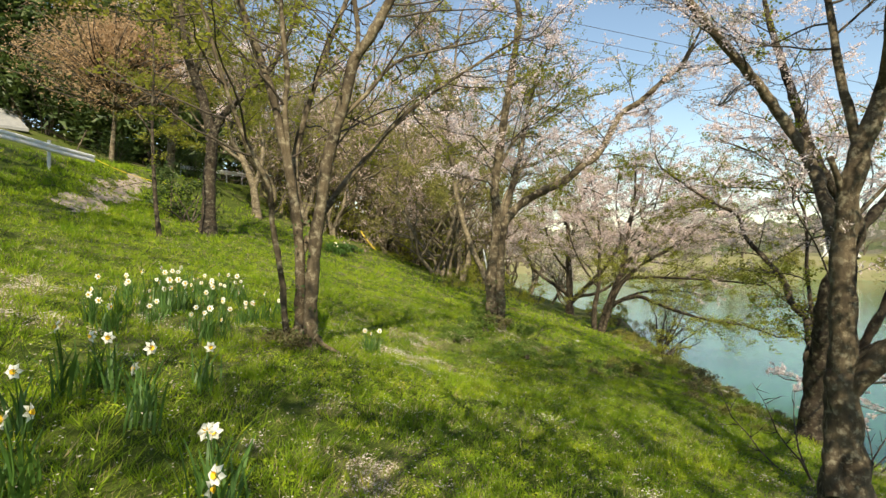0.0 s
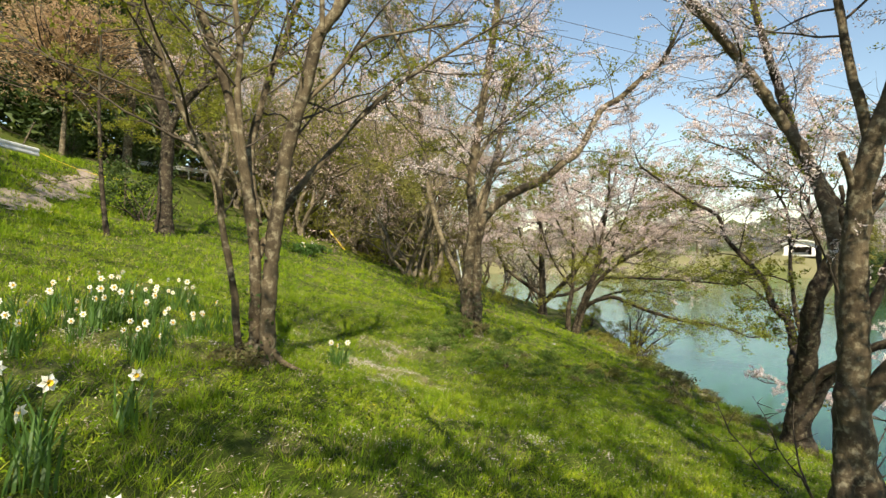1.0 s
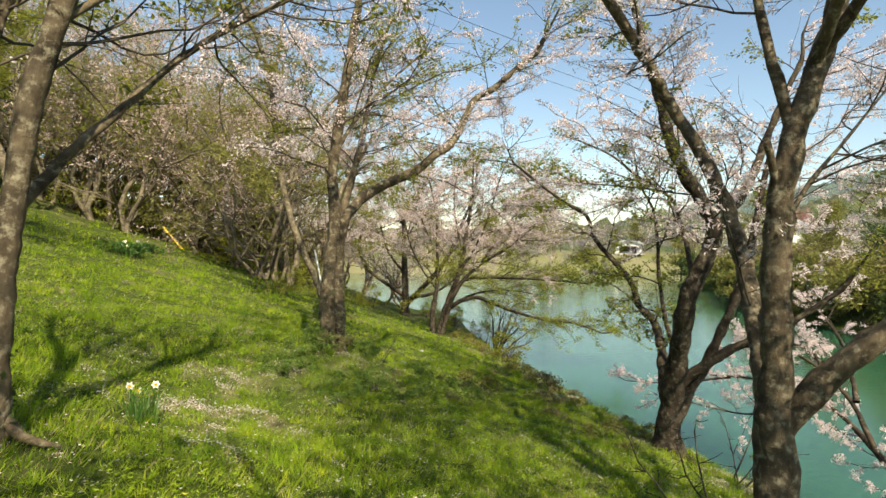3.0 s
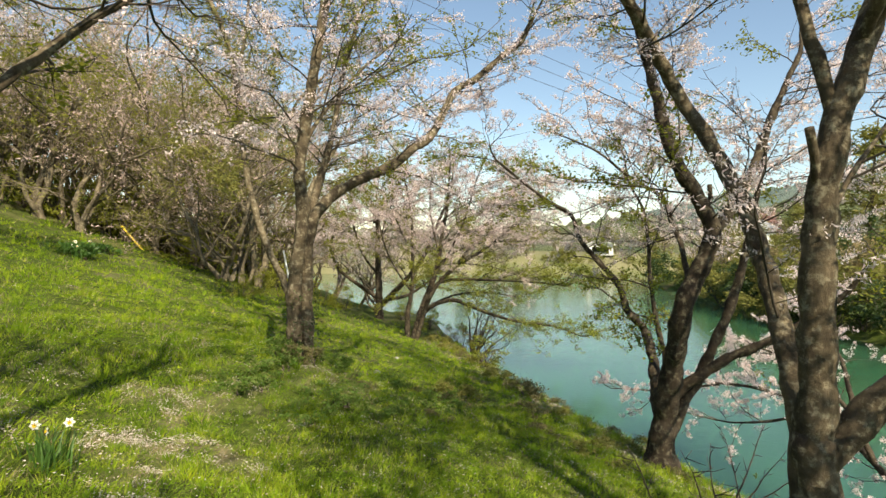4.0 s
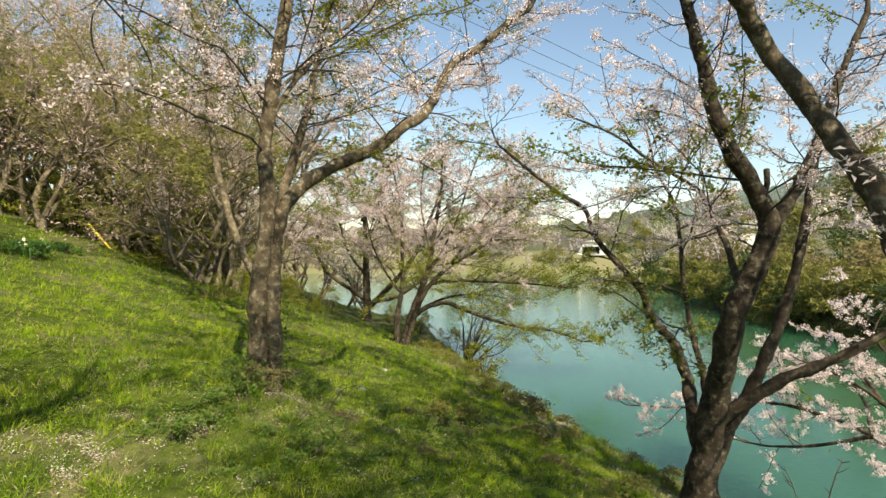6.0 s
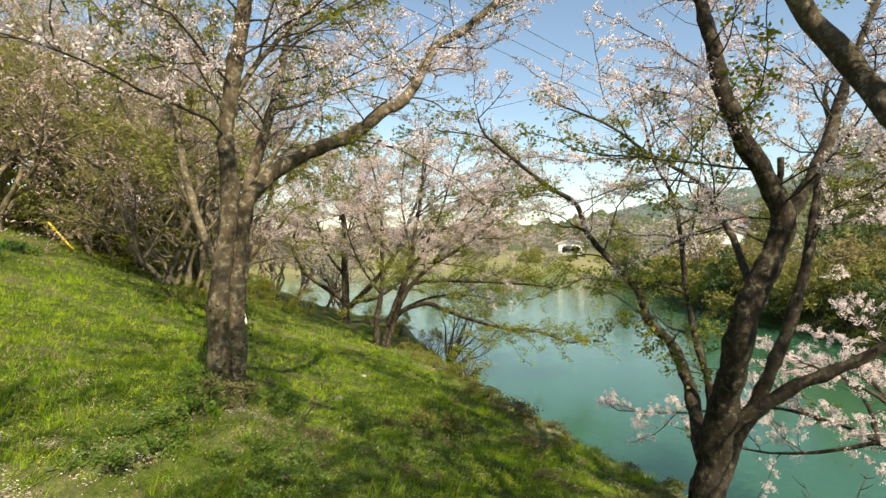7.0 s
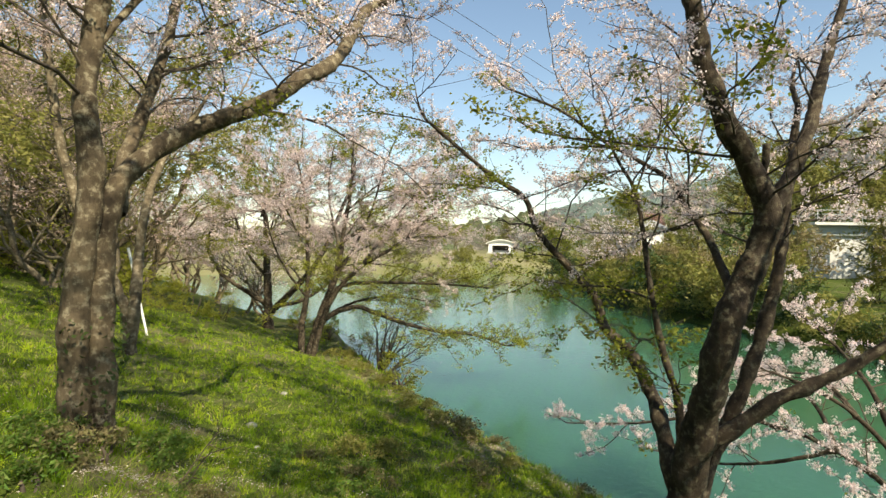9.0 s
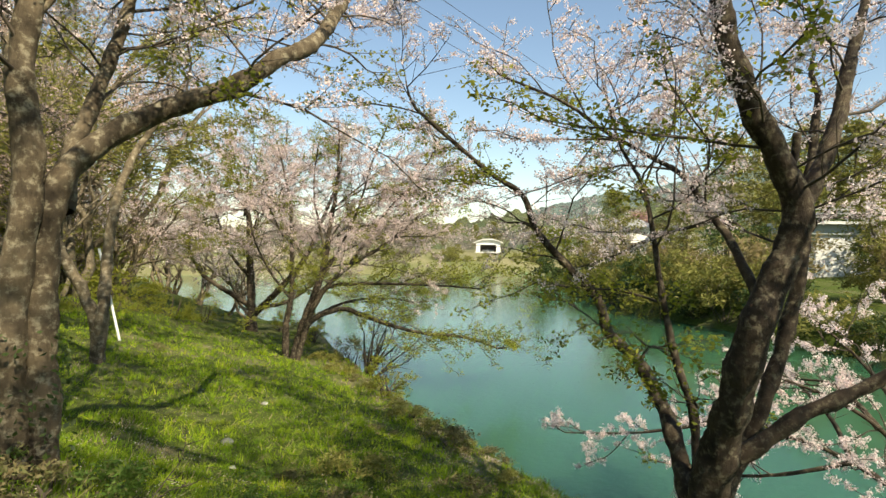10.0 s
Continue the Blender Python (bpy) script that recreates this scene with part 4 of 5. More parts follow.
# ---- far shore and hills ----
def hill(name, x0, y0, x1, y1, depth, tall, mat, seed, label, foot):
    """A wooded ridge between two points of the plan."""
    a, b = Vector((x0, y0, 0)), Vector((x1, y1, 0))
    along = (b - a)
    out = Vector((along.y, -along.x, 0)).normalized()
    nu, nv = 300, 50
    verts, faces = [], []
    for j in range(nv + 1):
        v = j / nv
        for i in range(nu + 1):
            u = i / nu
            p = a + along * u + out * (depth * (v - 0.5))
            prof = math.sin(math.pi * v) ** 0.8
            shape = tall(u) * (0.94 + 0.16 * noise.noise((u * 6, v * 2, seed)))
            rough = noise.noise((p.x * 0.05, p.y * 0.05, seed)) * 3.0 + abs(noise.noise((p.x * 0.16, p.y * 0.16, seed + 5))) * 4.0 + abs(noise.noise((p.x * 0.34, p.y * 0.34, seed + 9))) * 3.5
            verts.append((p.x, p.y, foot + prof * max(0.0, shape) + rough * prof))
    w = nu + 1
    for j in range(nv):
        for i in range(nu):
            faces.append((j * w + i, j * w + i + 1, (j + 1) * w + i + 1, (j + 1) * w + i))
    ob = new(name, mesh_of(name, verts, faces, mat, True))
    return tagged(ob, label, "hill", "", "structure")


def skyline(a, b, rises):
    """Heights along a line of the plan that give the slopes of sight wanted for each bearing (degrees from north)."""
    def tall(u):
        x, y = a[0] + (b[0] - a[0]) * u, a[1] + (b[1] - a[1]) * u
        return math.hypot(x, y) * float(np.interp(math.degrees(math.atan2(x, y)), *rises))
    return tall


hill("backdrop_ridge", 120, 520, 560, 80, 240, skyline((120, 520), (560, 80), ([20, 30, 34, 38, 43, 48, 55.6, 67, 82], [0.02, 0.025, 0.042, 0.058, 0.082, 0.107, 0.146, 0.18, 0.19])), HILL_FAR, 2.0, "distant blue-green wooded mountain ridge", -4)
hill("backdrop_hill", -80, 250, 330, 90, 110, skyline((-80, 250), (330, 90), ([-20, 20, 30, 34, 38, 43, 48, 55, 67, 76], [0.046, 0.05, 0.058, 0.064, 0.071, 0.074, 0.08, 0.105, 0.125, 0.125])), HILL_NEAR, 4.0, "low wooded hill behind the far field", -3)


# ---- bushes, evergreens and the far trees ----
def bush(name, base, wide, tall, seed, label, mat, leaf=0.07, count=1600, group="bushes on the lake shore", category="bush"):
    """Several stems and a broken crown of leaves in clumps."""
    top = thing(name, base, label, category, group)
    rng, nrng = random.Random(seed), np.random.default_rng(seed)
    t, sites = Tubes(), []
    for _ in range(9):
        head = Vector((rng.gauss(0, 0.6), rng.gauss(0, 0.6), 1.0))
        s = sprout(rng, Vector((rng.gauss(0, 0.1), rng.gauss(0, 0.1), -0.1)), head, tall * rng.uniform(0.6, 1.0), 0.02, 0.2, 5)
        t.add(s, [0.03 * (1 - 0.7 * i / 5) for i in range(6)], 4)
    tagged(child("stem", t.mesh("stem", BARK_TWIG), top), kind="stuff")
    for _ in range(max(14, count // 60)):
        a, h = rng.uniform(0, 2 * math.pi), rng.uniform(0.12, 1.0)
        r = wide * 0.5 * math.sqrt(max(0.05, 1 - (h - 0.35) ** 2 * 1.6)) * rng.uniform(0.45, 1.0)
        c = Vector((r * math.cos(a), r * math.sin(a), h * tall))
        sites += [(c.x + rng.gauss(0, wide * 0.07), c.y + rng.gauss(0, wide * 0.07), max(0.0, c.z + rng.gauss(0, tall * 0.06))) for _ in range(30)]
    tagged(child("foliage", soup("foliage", scatter_tris(nrng, sites, 3, leaf * 0.8, leaf, 0.3), 3, mat), top), kind="stuff")
    return top


def evergreen(name, base, tall, wide, seed, label, mat=LEAF_DARK, leaf=0.16, clumps=70, low=0.25, group="tall trees behind the road", thick=5):
    """A tall broadleaf or conifer crown on a straight trunk, with boughs and gaps."""
    top = thing(name, base, label, "tree", group)
    rng, nrng = random.Random(seed), np.random.default_rng(seed)
    trunk, boughs, sites = Tubes(), Tubes(), []
    stem = sprout(rng, Vector((0, 0, -0.3)), Vector((0.03, 0.02, 1)), tall * 0.95, 0.05, 0.03, 9)
    trunk.add(stem, [tall * 0.017 * (1 - 0.8 * i / 9) for i in range(10)], 10, 0.03, rng)
    child("trunk", trunk.mesh("trunk", BARK_PALE), top)
    for _ in range(clumps):
        h = rng.uniform(low, 1.0)
        k = min(8, int(h * 9))
        a = rng.uniform(0, 2 * math.pi)
        r = wide * 0.5 * (1.05 - ((h - low) / (1 - low)) ** 1.6) * rng.uniform(0.5, 1.1)
        limb = sprout(rng, stem[k], Vector((math.cos(a), math.sin(a), 0.35)), r + 0.2, 0.03, 0.12, 4)
        boughs.add(limb, [0.05 * (1 - 0.7 * i / 4) for i in range(5)], 3)
        for p in limb[1:]:
            sites += [(p.x + rng.gauss(0, 0.35), p.y + rng.gauss(0, 0.35), p.z + rng.gauss(0, 0.22)) for _ in range(thick)]
    tagged(child("branchwork", boughs.mesh("branchwork", BARK_TWIG), top), kind="stuff")
    tagged(child("foliage", soup("foliage", scatter_tris(nrng, sites, 3, leaf, leaf, 0.4), 3, mat), top), kind="stuff")
    return top


def spread(model, spots, rng, low=0.8, high=1.25, sink=0.1):
    for x, y in spots:
        s = rng.uniform(low, high)
        copy_thing(model, pose(x, y, height(x, y) - sink, rng.uniform(-5, 5), rng.uniform(-5, 5), rng.uniform(0, 360)) @ Matrix.Scale(s, 4))


def plant_background():
    rng = random.Random(12)
    # far shore and wooded right shore
    dark = bush("bush", (35.5, 31, height(35.5, 31)), 4.2, 3.6, 70, "dense dark evergreen bush at the water edge", LEAF_DARK, 0.15, 1300)
    olive = bush("bush", (37.5, 35.5, height(37.5, 35.5)), 4.0, 3.0, 71, "yellow-green spring bush on the far bank", LEAF_OLIVE, 0.14, 1200)
    shore = lambda y: float(np.interp(y, [-40, 10, 18, 30, 38, 46, 53, 55.5, 63, 68, 90], [24, 27, 29.5, 33.6, 39.4, 45.6, 51.5, 49, 54, 75, 160]))
    near_row = [(shore(y) + rng.uniform(-0.3, 1.2) + (0.9 if y > 30 else 0), y) for y in np.arange(4, 54, 2.1)]
    back_row = [(shore(y) + rng.uniform(3.5, 8), y) for y in np.arange(2, 57, 3.2)]
    brown = bush("bush", (40, 33, height(40, 33)), 4.4, 3.2, 75, "brown budding bush on the far bank", BUDS, 0.12, 1200)
    spread(dark, [p for i, p in enumerate(near_row) if i % 3], rng, 0.5, 0.85)
    spread(olive, [p for i, p in enumerate(near_row) if i % 3 == 0] + [p for i, p in enumerate(back_row) if i % 2], rng, 0.7, 1.2)
    spread(brown, [p for i, p in enumerate(back_row) if i % 2 == 0], rng, 0.8, 1.3)
    spread(olive, [(x, float(np.interp(x, [-50, 20, 70, 150], [110, 98, 88, 84])) + rng.uniform(4, 9)) for x in (-2, 7, 30, 61, 64, 84, 92, 99)], rng, 0.6, 1.0)
    cherry = wood_tree(80, (41, 37, height(41, 37)), 7.0, 3, 0.06, "cherry tree in full pale blossom on the shore", BLOSSOM, 0.2, fine=0.7)
    spread(cherry, [(shore(y) + rng.uniform(3, 12), y) for y in np.arange(8, 62, 8.0)], rng, 0.55, 0.85)
    left = lambda y: float(shore_left(np.asarray(float(y))))
    spread(cherry, [(left(y) - rng.uniform(0.4, 4.5), y) for y in np.arange(34, 78, 2.6)], rng, 0.75, 1.1)
    distant = wood_tree(81, (20, 108, height(20, 108)), 8.0, 3, 0.1, "pale cherry tree in blossom beyond the far field", BLOSSOM, 0.2, fine=0.4)
    far = [(x, float(np.interp(x, [-50, 20, 70, 150], [110, 98, 88, 84])) + rng.uniform(9, 30)) for x in np.arange(-28, 150, 5.0)]
    spread(distant, [p for p in far if not 66 < p[0] < 84], rng, 0.9, 1.45)
    tall = evergreen("evergreen_tree", (66, 33, height(66, 33)), 13, 8, 90, "tall dark green tree behind the bridge", LEAF_OLIVE, 0.2, 60, 0.3, "trees across the lake")
    spread(tall, [(74, 40), (60, 52), (78, 58), (90, 46), (58, 66), (96, 110), (52, 124), (20, 128), (-12, 126), (36, 120), (64, 118), (86, 112), (108, 104), (120, 112), (4, 124)], rng, 0.6, 1.0)
    spread(tall, [(shore(y) + rng.uniform(4, 10), y) for y in (10, 17, 23, 29, 36, 43, 50, 57)], rng, 0.35, 0.55)
    spread(tall, [(80, 34), (84, 38), (78, 41), (90, 36), (86, 31), (72, 45)], rng, 1.45, 1.75)
    spread(dark, [(58, 37), (62, 34.5), (66, 33), (70, 31), (61, 24), (65, 20), (57, 22), (74, 36)], rng, 1.5, 2.2)
    spread(dark, [(50.2, 55.6)], rng, 1.0, 1.05)
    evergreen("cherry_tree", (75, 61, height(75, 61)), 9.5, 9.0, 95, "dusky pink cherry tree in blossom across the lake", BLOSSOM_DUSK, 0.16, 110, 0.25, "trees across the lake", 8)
    # grove above the road
    grove = evergreen("evergreen_tree", (-26, 31, height(-26, 31)), 12, 7, 91, "dark evergreen tree in the shady grove above the road", LEAF_DARK, 0.2, 90, 0.05)
    spread(grove, [(-19, 31), (-30, 29.5), (-21.5, 34), (-28, 33), (-25, 38), (-17, 36), (-31, 28), (-33, 38), (-29, 20), (-33, 23), (-24, 30)], rng, 0.9, 1.25)
    thicket = bush("bush", (-16.6, 30.2, height(-16.6, 30.2)), 4.4, 4.6, 76, "dense dark evergreen thicket below the grove", LEAF_DARK, 0.17, 1500, "dark thicket above the road")
    spread(thicket, [(-19.2, 29.6), (-14.4, 31.0), (-21.8, 29.0), (-17.6, 33.0), (-13.8, 34.2), (-20.6, 32.6), (-12.4, 37), (-16, 37.5), (-24.5, 30.6), (-27, 33.5), (-22.6, 33.4), (-29.5, 35)], rng, 1.0, 1.6)
    light = evergreen("broadleaf_tree", (-20.5, 31.5, height(-20.5, 31.5)), 12.5, 7.5, 92, "bright yellow-green spring tree above the road", LEAF, 0.15, 70, 0.55)
    spread(light, [(-24.5, 33), (-28, 32), (-18.0, 35.5), (-31, 34)], rng, 0.9, 1.3)
    evergreen("maple_tree", (-14.2, 22.6, height(-14.2, 22.6)), 6.9, 8.2, 93, "spreading tree with rust-brown young leaves", LEAF_RUST, 0.06, 190, 0.5, thick=12)
    low = bush("bush", (-7.6, 15.6, height(-7.6, 15.6)), 1.9, 1.9, 72, "dark evergreen bush beside the upper path", LEAF_DARK, 0.06, 1500, "bushes on the slope")
    spread(low, [(-15.6, 25), (-13.2, 27.5)], rng)
    under = bush("bush", (-4.2, 32.5, height(-4.2, 32.5)), 2.6, 1.6, 73, "low green undergrowth bush below the wood", LEAF, 0.06, 900, "undergrowth of the wood")
    spots = [(rng.uniform(-14, 3.5), rng.uniform(31, 46)) for _ in range(24)]
    spread(under, [p for i, p in enumerate(spots) if i % 3], rng, 0.7, 1.7)
    spread(under, [(0.6, 22.4), (1.0, 24.2), (2.6, 27.2), (3.9, 28.4), (5.2, 29.5), (1.9, 25.6), (3.2, 31.0), (0.2, 20.6)], rng, 0.45, 0.8)
    spread(under, [(-4.6, 29.4), (-2.6, 29.2), (-1.0, 28.4), (-6.6, 29.6), (0.6, 28.8), (-8.6, 30.2), (-3.6, 31.0), (-5.6, 31.2), (2.0, 29.6)], rng, 0.9, 1.5)
    dim = bush("bush", (-8.2, 31.5, height(-8.2, 31.5)), 2.4, 1.5, 74, "olive undergrowth bush below the wood", LEAF_OLIVE, 0.06, 900, "undergrowth of the wood")
    spread(dim, [p for i, p in enumerate(spots) if i % 3 == 0], rng, 0.7, 1.8)
    # behind and before the hut on the far field
    spread(distant, [(63, 111), (72, 113), (79, 110), (56, 115)], rng, 0.55, 0.75)
    spread(tall, [(68, 117), (76, 121), (84, 117), (59, 121)], rng, 0.55, 0.75)
    spread(olive, [(62, 95), (65, 94.5), (68, 94), (70.5, 95), (77, 93.5), (80.5, 92.5), (84, 92), (59, 97)], rng, 0.35, 0.6)
    spread(olive, [(shore(y) + rng.uniform(1.2, 2.8), y) for y in (21, 24, 27, 29.5, 32, 35, 39, 43, 47)], rng, 0.75, 1.0)


plant_background()


# ---- built things ----
def guardrail(points, label):
    """Steel road barrier: wavy beam on round posts, along points of the plan."""
    top = thing("guardrail", (points[0][0], points[0][1], height(*points[0])), label, "guardrail", "road guardrails")
    base = Vector(top.location)
    line = [Vector((x, y, height(x, y))) - base for x, y in points]
    profile = [(0.0, 0.49), (0.03, 0.515), (0.03, 0.56), (0.0, 0.59), (0.0, 0.61), (0.03, 0.64), (0.03, 0.685), (0.0, 0.71)]
    verts, faces = [], []
    rows = spline(line, 0.5)
    for k, p in enumerate(rows):
        d = (rows[min(k + 1, len(rows) - 1)] - rows[max(k - 1, 0)]).normalized()
        out = Vector((d.y, -d.x, 0)).normalized()
        verts += [p + out * (o + 0.06) + Vector((0, 0, h)) for o, h in profile] + [p + out * (o + 0.052) + Vector((0, 0, h)) for o, h in reversed(profile)]
    w = 2 * len(profile)
    for k in range(len(rows) - 1):
        faces += [(k * w + i, k * w + (i + 1) % w, (k + 1) * w + (i + 1) % w, (k + 1) * w + i) for i in range(w)]
    faces += [tuple(range(w)), tuple((len(rows) - 1) * w + i for i in range(w))]
    child("beam", mesh_of("beam", verts, faces, RAIL_PAINT), top)
    for p in rows[::4]:
        bm = bmesh.new()
        bmesh.ops.create_cone(bm, cap_ends=True, segments=12, radius1=0.045, radius2=0.045, depth=1.0, matrix=Matrix.Translation(p + Vector((0, 0, 0.3))))
        part("post", bm, STEEL, top)
    return top


guardrail([(-11.0, 6.0), (-10.85, 9.7), (-10.72, 12.7), (-10.62, 14.2), (-10.44, 15.7)], "grey galvanised steel guardrail beside the upper road")
guardrail([(-13.6, 27.5), (-12.9, 31.0), (-12.6, 35.0), (-12.8, 40.0)], "grey steel guardrail behind the trees")


def dirt_path():
    line = spline([(-8.0, 11.4, 0), (-8.7, 12.9, 0), (-9.5, 14.9, 0), (-10.1, 16.8, 0), (-10.9, 19.2, 0)], 0.15)
    verts, faces, n = [], [], 7
    for k, p in enumerate(line):
        d = (line[min(k + 1, len(line) - 1)] - line[max(k - 1, 0)]).normalized()
        side = Vector((-d.y, d.x, 0))
        half = 0.42 + 0.45 * noise.noise((p.x * 0.9, p.y * 0.9, 1.0)) + 0.25 * noise.noise((p.x * 3.1, p.y * 3.1, 4.0)) - 0.35 * max(0.0, 1 - k / 5)
        for i in range(n):
            q = p + side * half * (2 * i / (n - 1) - 1)
            verts.append((q.x, q.y, height(q.x, q.y) + 0.02 + 0.012 * noise.noise((q.x * 4, q.y * 4, 0))))
    for k in range(len(line) - 1):
        faces += [(k * n + i, k * n + i + 1, (k + 1) * n + i + 1, (k + 1) * n + i) for i in range(n - 1)]
    tagged(new("path", mesh_of("path", verts, faces, DIRT, True)), "bare dirt path strewn with pale petals", "path", "", "structure")


dirt_path()


def leaning_pole(name, base, top_at, radius, mat, label, category):
    ob = thing(name, base, label, category)
    t = Tubes()
    a, b = Vector((0, 0, -0.1)), Vector(top_at)
    t.add([a + (b - a) * k / 4 for k in range(5)], [radius] * 5, 10)
    child("shaft", t.mesh("shaft", mat), ob)
    c = Tubes()
    c.add([b, b + (b - a).normalized() * 0.02], [radius * 1.15, radius * 0.9], 10)
    child("cap", c.mesh("cap", mat), ob)
    return ob


leaning_pole("marker_pole", (1.95, 19.85, height(1.95, 19.85)), (-0.42, 0.1, 2.05), 0.028, POLE_WHITE, "leaning weathered white pole standing in the grass", "pole")
leaning_pole("striped_pole", (-3.55, 28.4, height(-3.55, 28.4)), (-0.9, 0.2, 1.0), 0.04, YELLOW, "yellow marker pole leaning at the edge of the wood", "pole")
leaning_pole("wooden_post", (-16.0, 22.8, height(-16.0, 22.8)), (0.5, 0.2, 1.3), 0.03, BARK_PALE, "brown leaning wooden post at the end of the guardrail", "pole")


def lake_hut(at, turn):
    """White open-fronted hut with a low curved roof."""
    ob = thing("hut", at, "small white hut with a curved roof and open front", "hut", "", turn)
    w, d, h, t = 5.4, 4.0, 1.85, 0.2
    for sx in (-1, 1):
        part("side_wall", box(bmesh.new(), (t, d, h), (sx * (w - t) / 2, 0, h / 2)), WHITE, ob)
    part("back_wall", box(bmesh.new(), (w - 2 * t, t, h), (0, (d - t) / 2, h / 2)), DARK_HOLE, ob)
    for sx in (-1, 1):
        part("front_wall", box(bmesh.new(), (0.7, t, h), (sx * (w / 2 - t - 0.35), -(d - t) / 2, h / 2)), WHITE, ob)
    part("lintel", box(bmesh.new(), (w - 2 * t - 1.4, t, 0.3), (0, -(d - t) / 2, h - 0.15)), WHITE, ob)
    part("bench", box(bmesh.new(), (2.6, 0.5, 0.45), (0, 0.6, 0.225), bevel=0.02), CONCRETE, ob)
    part("floor_slab", box(bmesh.new(), (w + 0.6, d + 0.6, 0.3), (0, 0, -0.152)), CONCRETE, ob)
    verts, faces, n = [], [], 16
    for y in (-d / 2 - 0.5, d / 2 + 0.5):
        for lift in (0.0, 0.18):
            verts += [((i / n - 0.5) * (w + 1.2), y, h + 0.01 + lift + 0.85 * (1 - (2 * i / n - 1) ** 2)) for i in range(n + 1)]
    k = n + 1
    for i in range(n):
        faces += [(i, i + 1, 2 * k + i + 1, 2 * k + i), (k + i, 3 * k + i, 3 * k + i + 1, k + i + 1), (i, k + i, k + i + 1, i + 1), (2 * k + i, 2 * k + i + 1, 3 * k + i + 1, 3 * k + i)]
    faces += [(0, 2 * k, 3 * k, k), (n, k + n, 3 * k + n, 2 * k + n)]
    part_roof = child("roof", mesh_of("roof", verts, faces, WHITE), ob, "pale curved roof")
    gable = []
    for i in range(n + 1):
        x = (i / n - 0.5) * w
        gable.append((x, -d / 2 + 0.1, h + 0.85 * (1 - (2 * x / (w + 1.2)) ** 2)))
    gable = [(-w / 2, -d / 2 + 0.1, h), *gable, (w / 2, -d / 2 + 0.1, h)]
    child("gable", mesh_of("gable", gable + [(x, y + 0.1, z) for x, y, z in gable], [tuple(range(len(gable))), tuple(reversed(range(len(gable), 2 * len(gable))))], WHITE), ob)
    return ob


lake_hut((76.2, 102.0, height(76.2, 102.0) + 0.2), -37)


def road_bridge():
    """Concrete road bridge: girder, deck, pier and steel railing."""
    a, d = Vector((55.4, 30.45, 3.0)), Vector((0.839, -0.545, 0)).normalized()
    ob = thing("bridge", tuple(a), "concrete road bridge with a pale pier and steel railing", "bridge", "", math.degrees(math.atan2(d.y, d.x)))
    length = 44.0
    part("girder", box(bmesh.new(), (length, 3.6, 0.9), (length / 2, 0, 0.45)), plain_material("grey_green_girder", (0.2, 0.23, 0.22), (0.3, 0.33, 0.31), 0.8, 0.6), ob)
    part("deck", box(bmesh.new(), (length, 5.0, 0.25), (length / 2, 0, 1.03)), CONCRETE, ob)
    part("pier", box(bmesh.new(), (5.2, 3.0, 5.2), (4.6, 0, -2.61)), CONCRETE, ob, "pale concrete pier")
    part("pier", box(bmesh.new(), (3.0, 3.0, 5.2), (30, 0, -2.61)), CONCRETE, ob)
    for k in range(23):
        part("railing_post", box(bmesh.new(), (0.06, 0.06, 1.1), (0.3 + k * 1.95, -2.4, 1.7)), STEEL, ob)
    for z in (1.5, 1.85, 2.22):
        part("rail", box(bmesh.new(), (length, 0.04, 0.045), (length / 2, -2.47, z)), STEEL, ob)


road_bridge()


def house(at, turn):
    """Small house above the road, of which wall and roof edge show."""
    ob = thing("house", at, "pale house with a grey roof above the road", "house", "", turn)
    part("wall", box(bmesh.new(), (7, 5, 2.6), (0, 0, 1.3)), WHITE, ob)
    verts = [(-4, -3, 2.6), (4, -3, 2.6), (4, 3, 2.6), (-4, 3, 2.6), (-4, 0, 4.0), (4, 0, 4.0), (-4, -3, 2.45), (4, -3, 2.45), (4, 3, 2.45), (-4, 3, 2.45)]
    part_faces = [(0, 1, 5, 4), (2, 3, 4, 5), (0, 4, 3), (1, 2, 5), (6, 9, 8, 7), (0, 6, 7, 1), (1, 7, 8, 2), (2, 8, 9, 3), (3, 9, 6, 0)]
    child("roof", mesh_of("roof", verts, part_faces, ROOF_TILE), ob, "grey tiled roof")
    for x in (-1.8, 1.6):
        win = part("window", box(bmesh.new(), (1.5, 0.08, 1.1), (x, -2.52, 1.5)), DARK_HOLE, ob)
        for dz in (-0.58, 0.58):
            part("frame", box(bmesh.new(), (1.64, 0.1, 0.07), (x, -2.53, 1.5 + dz)), STEEL, win)


house((-25.7, 25.4, height(-23.6, 25.4) - 3.1), 52)


def power_line(a, b, sag, name="power_line"):
    a, b = Vector(a), Vector(b)
    t = Tubes()
    n = 24
    t.add([a + (b - a) * (k / n) - Vector((0, 0, sag * 4 * (k / n) * (1 - k / n))) for k in range(n + 1)], [0.008] * (n + 1), 4)
    ob = new(name, t.mesh(name, WIRE))
    return tagged(ob, "thin black overhead power line crossing the lake", "power line", "overhead power lines")


for lift, shift in ((0.0, 0.0), (-0.22, 0.5), (-0.5, 0.9)):
    power_line((-12, 9.6 + shift, 8.4 + lift), (66, 40.2 + shift, 8.4 + lift), 0.5)


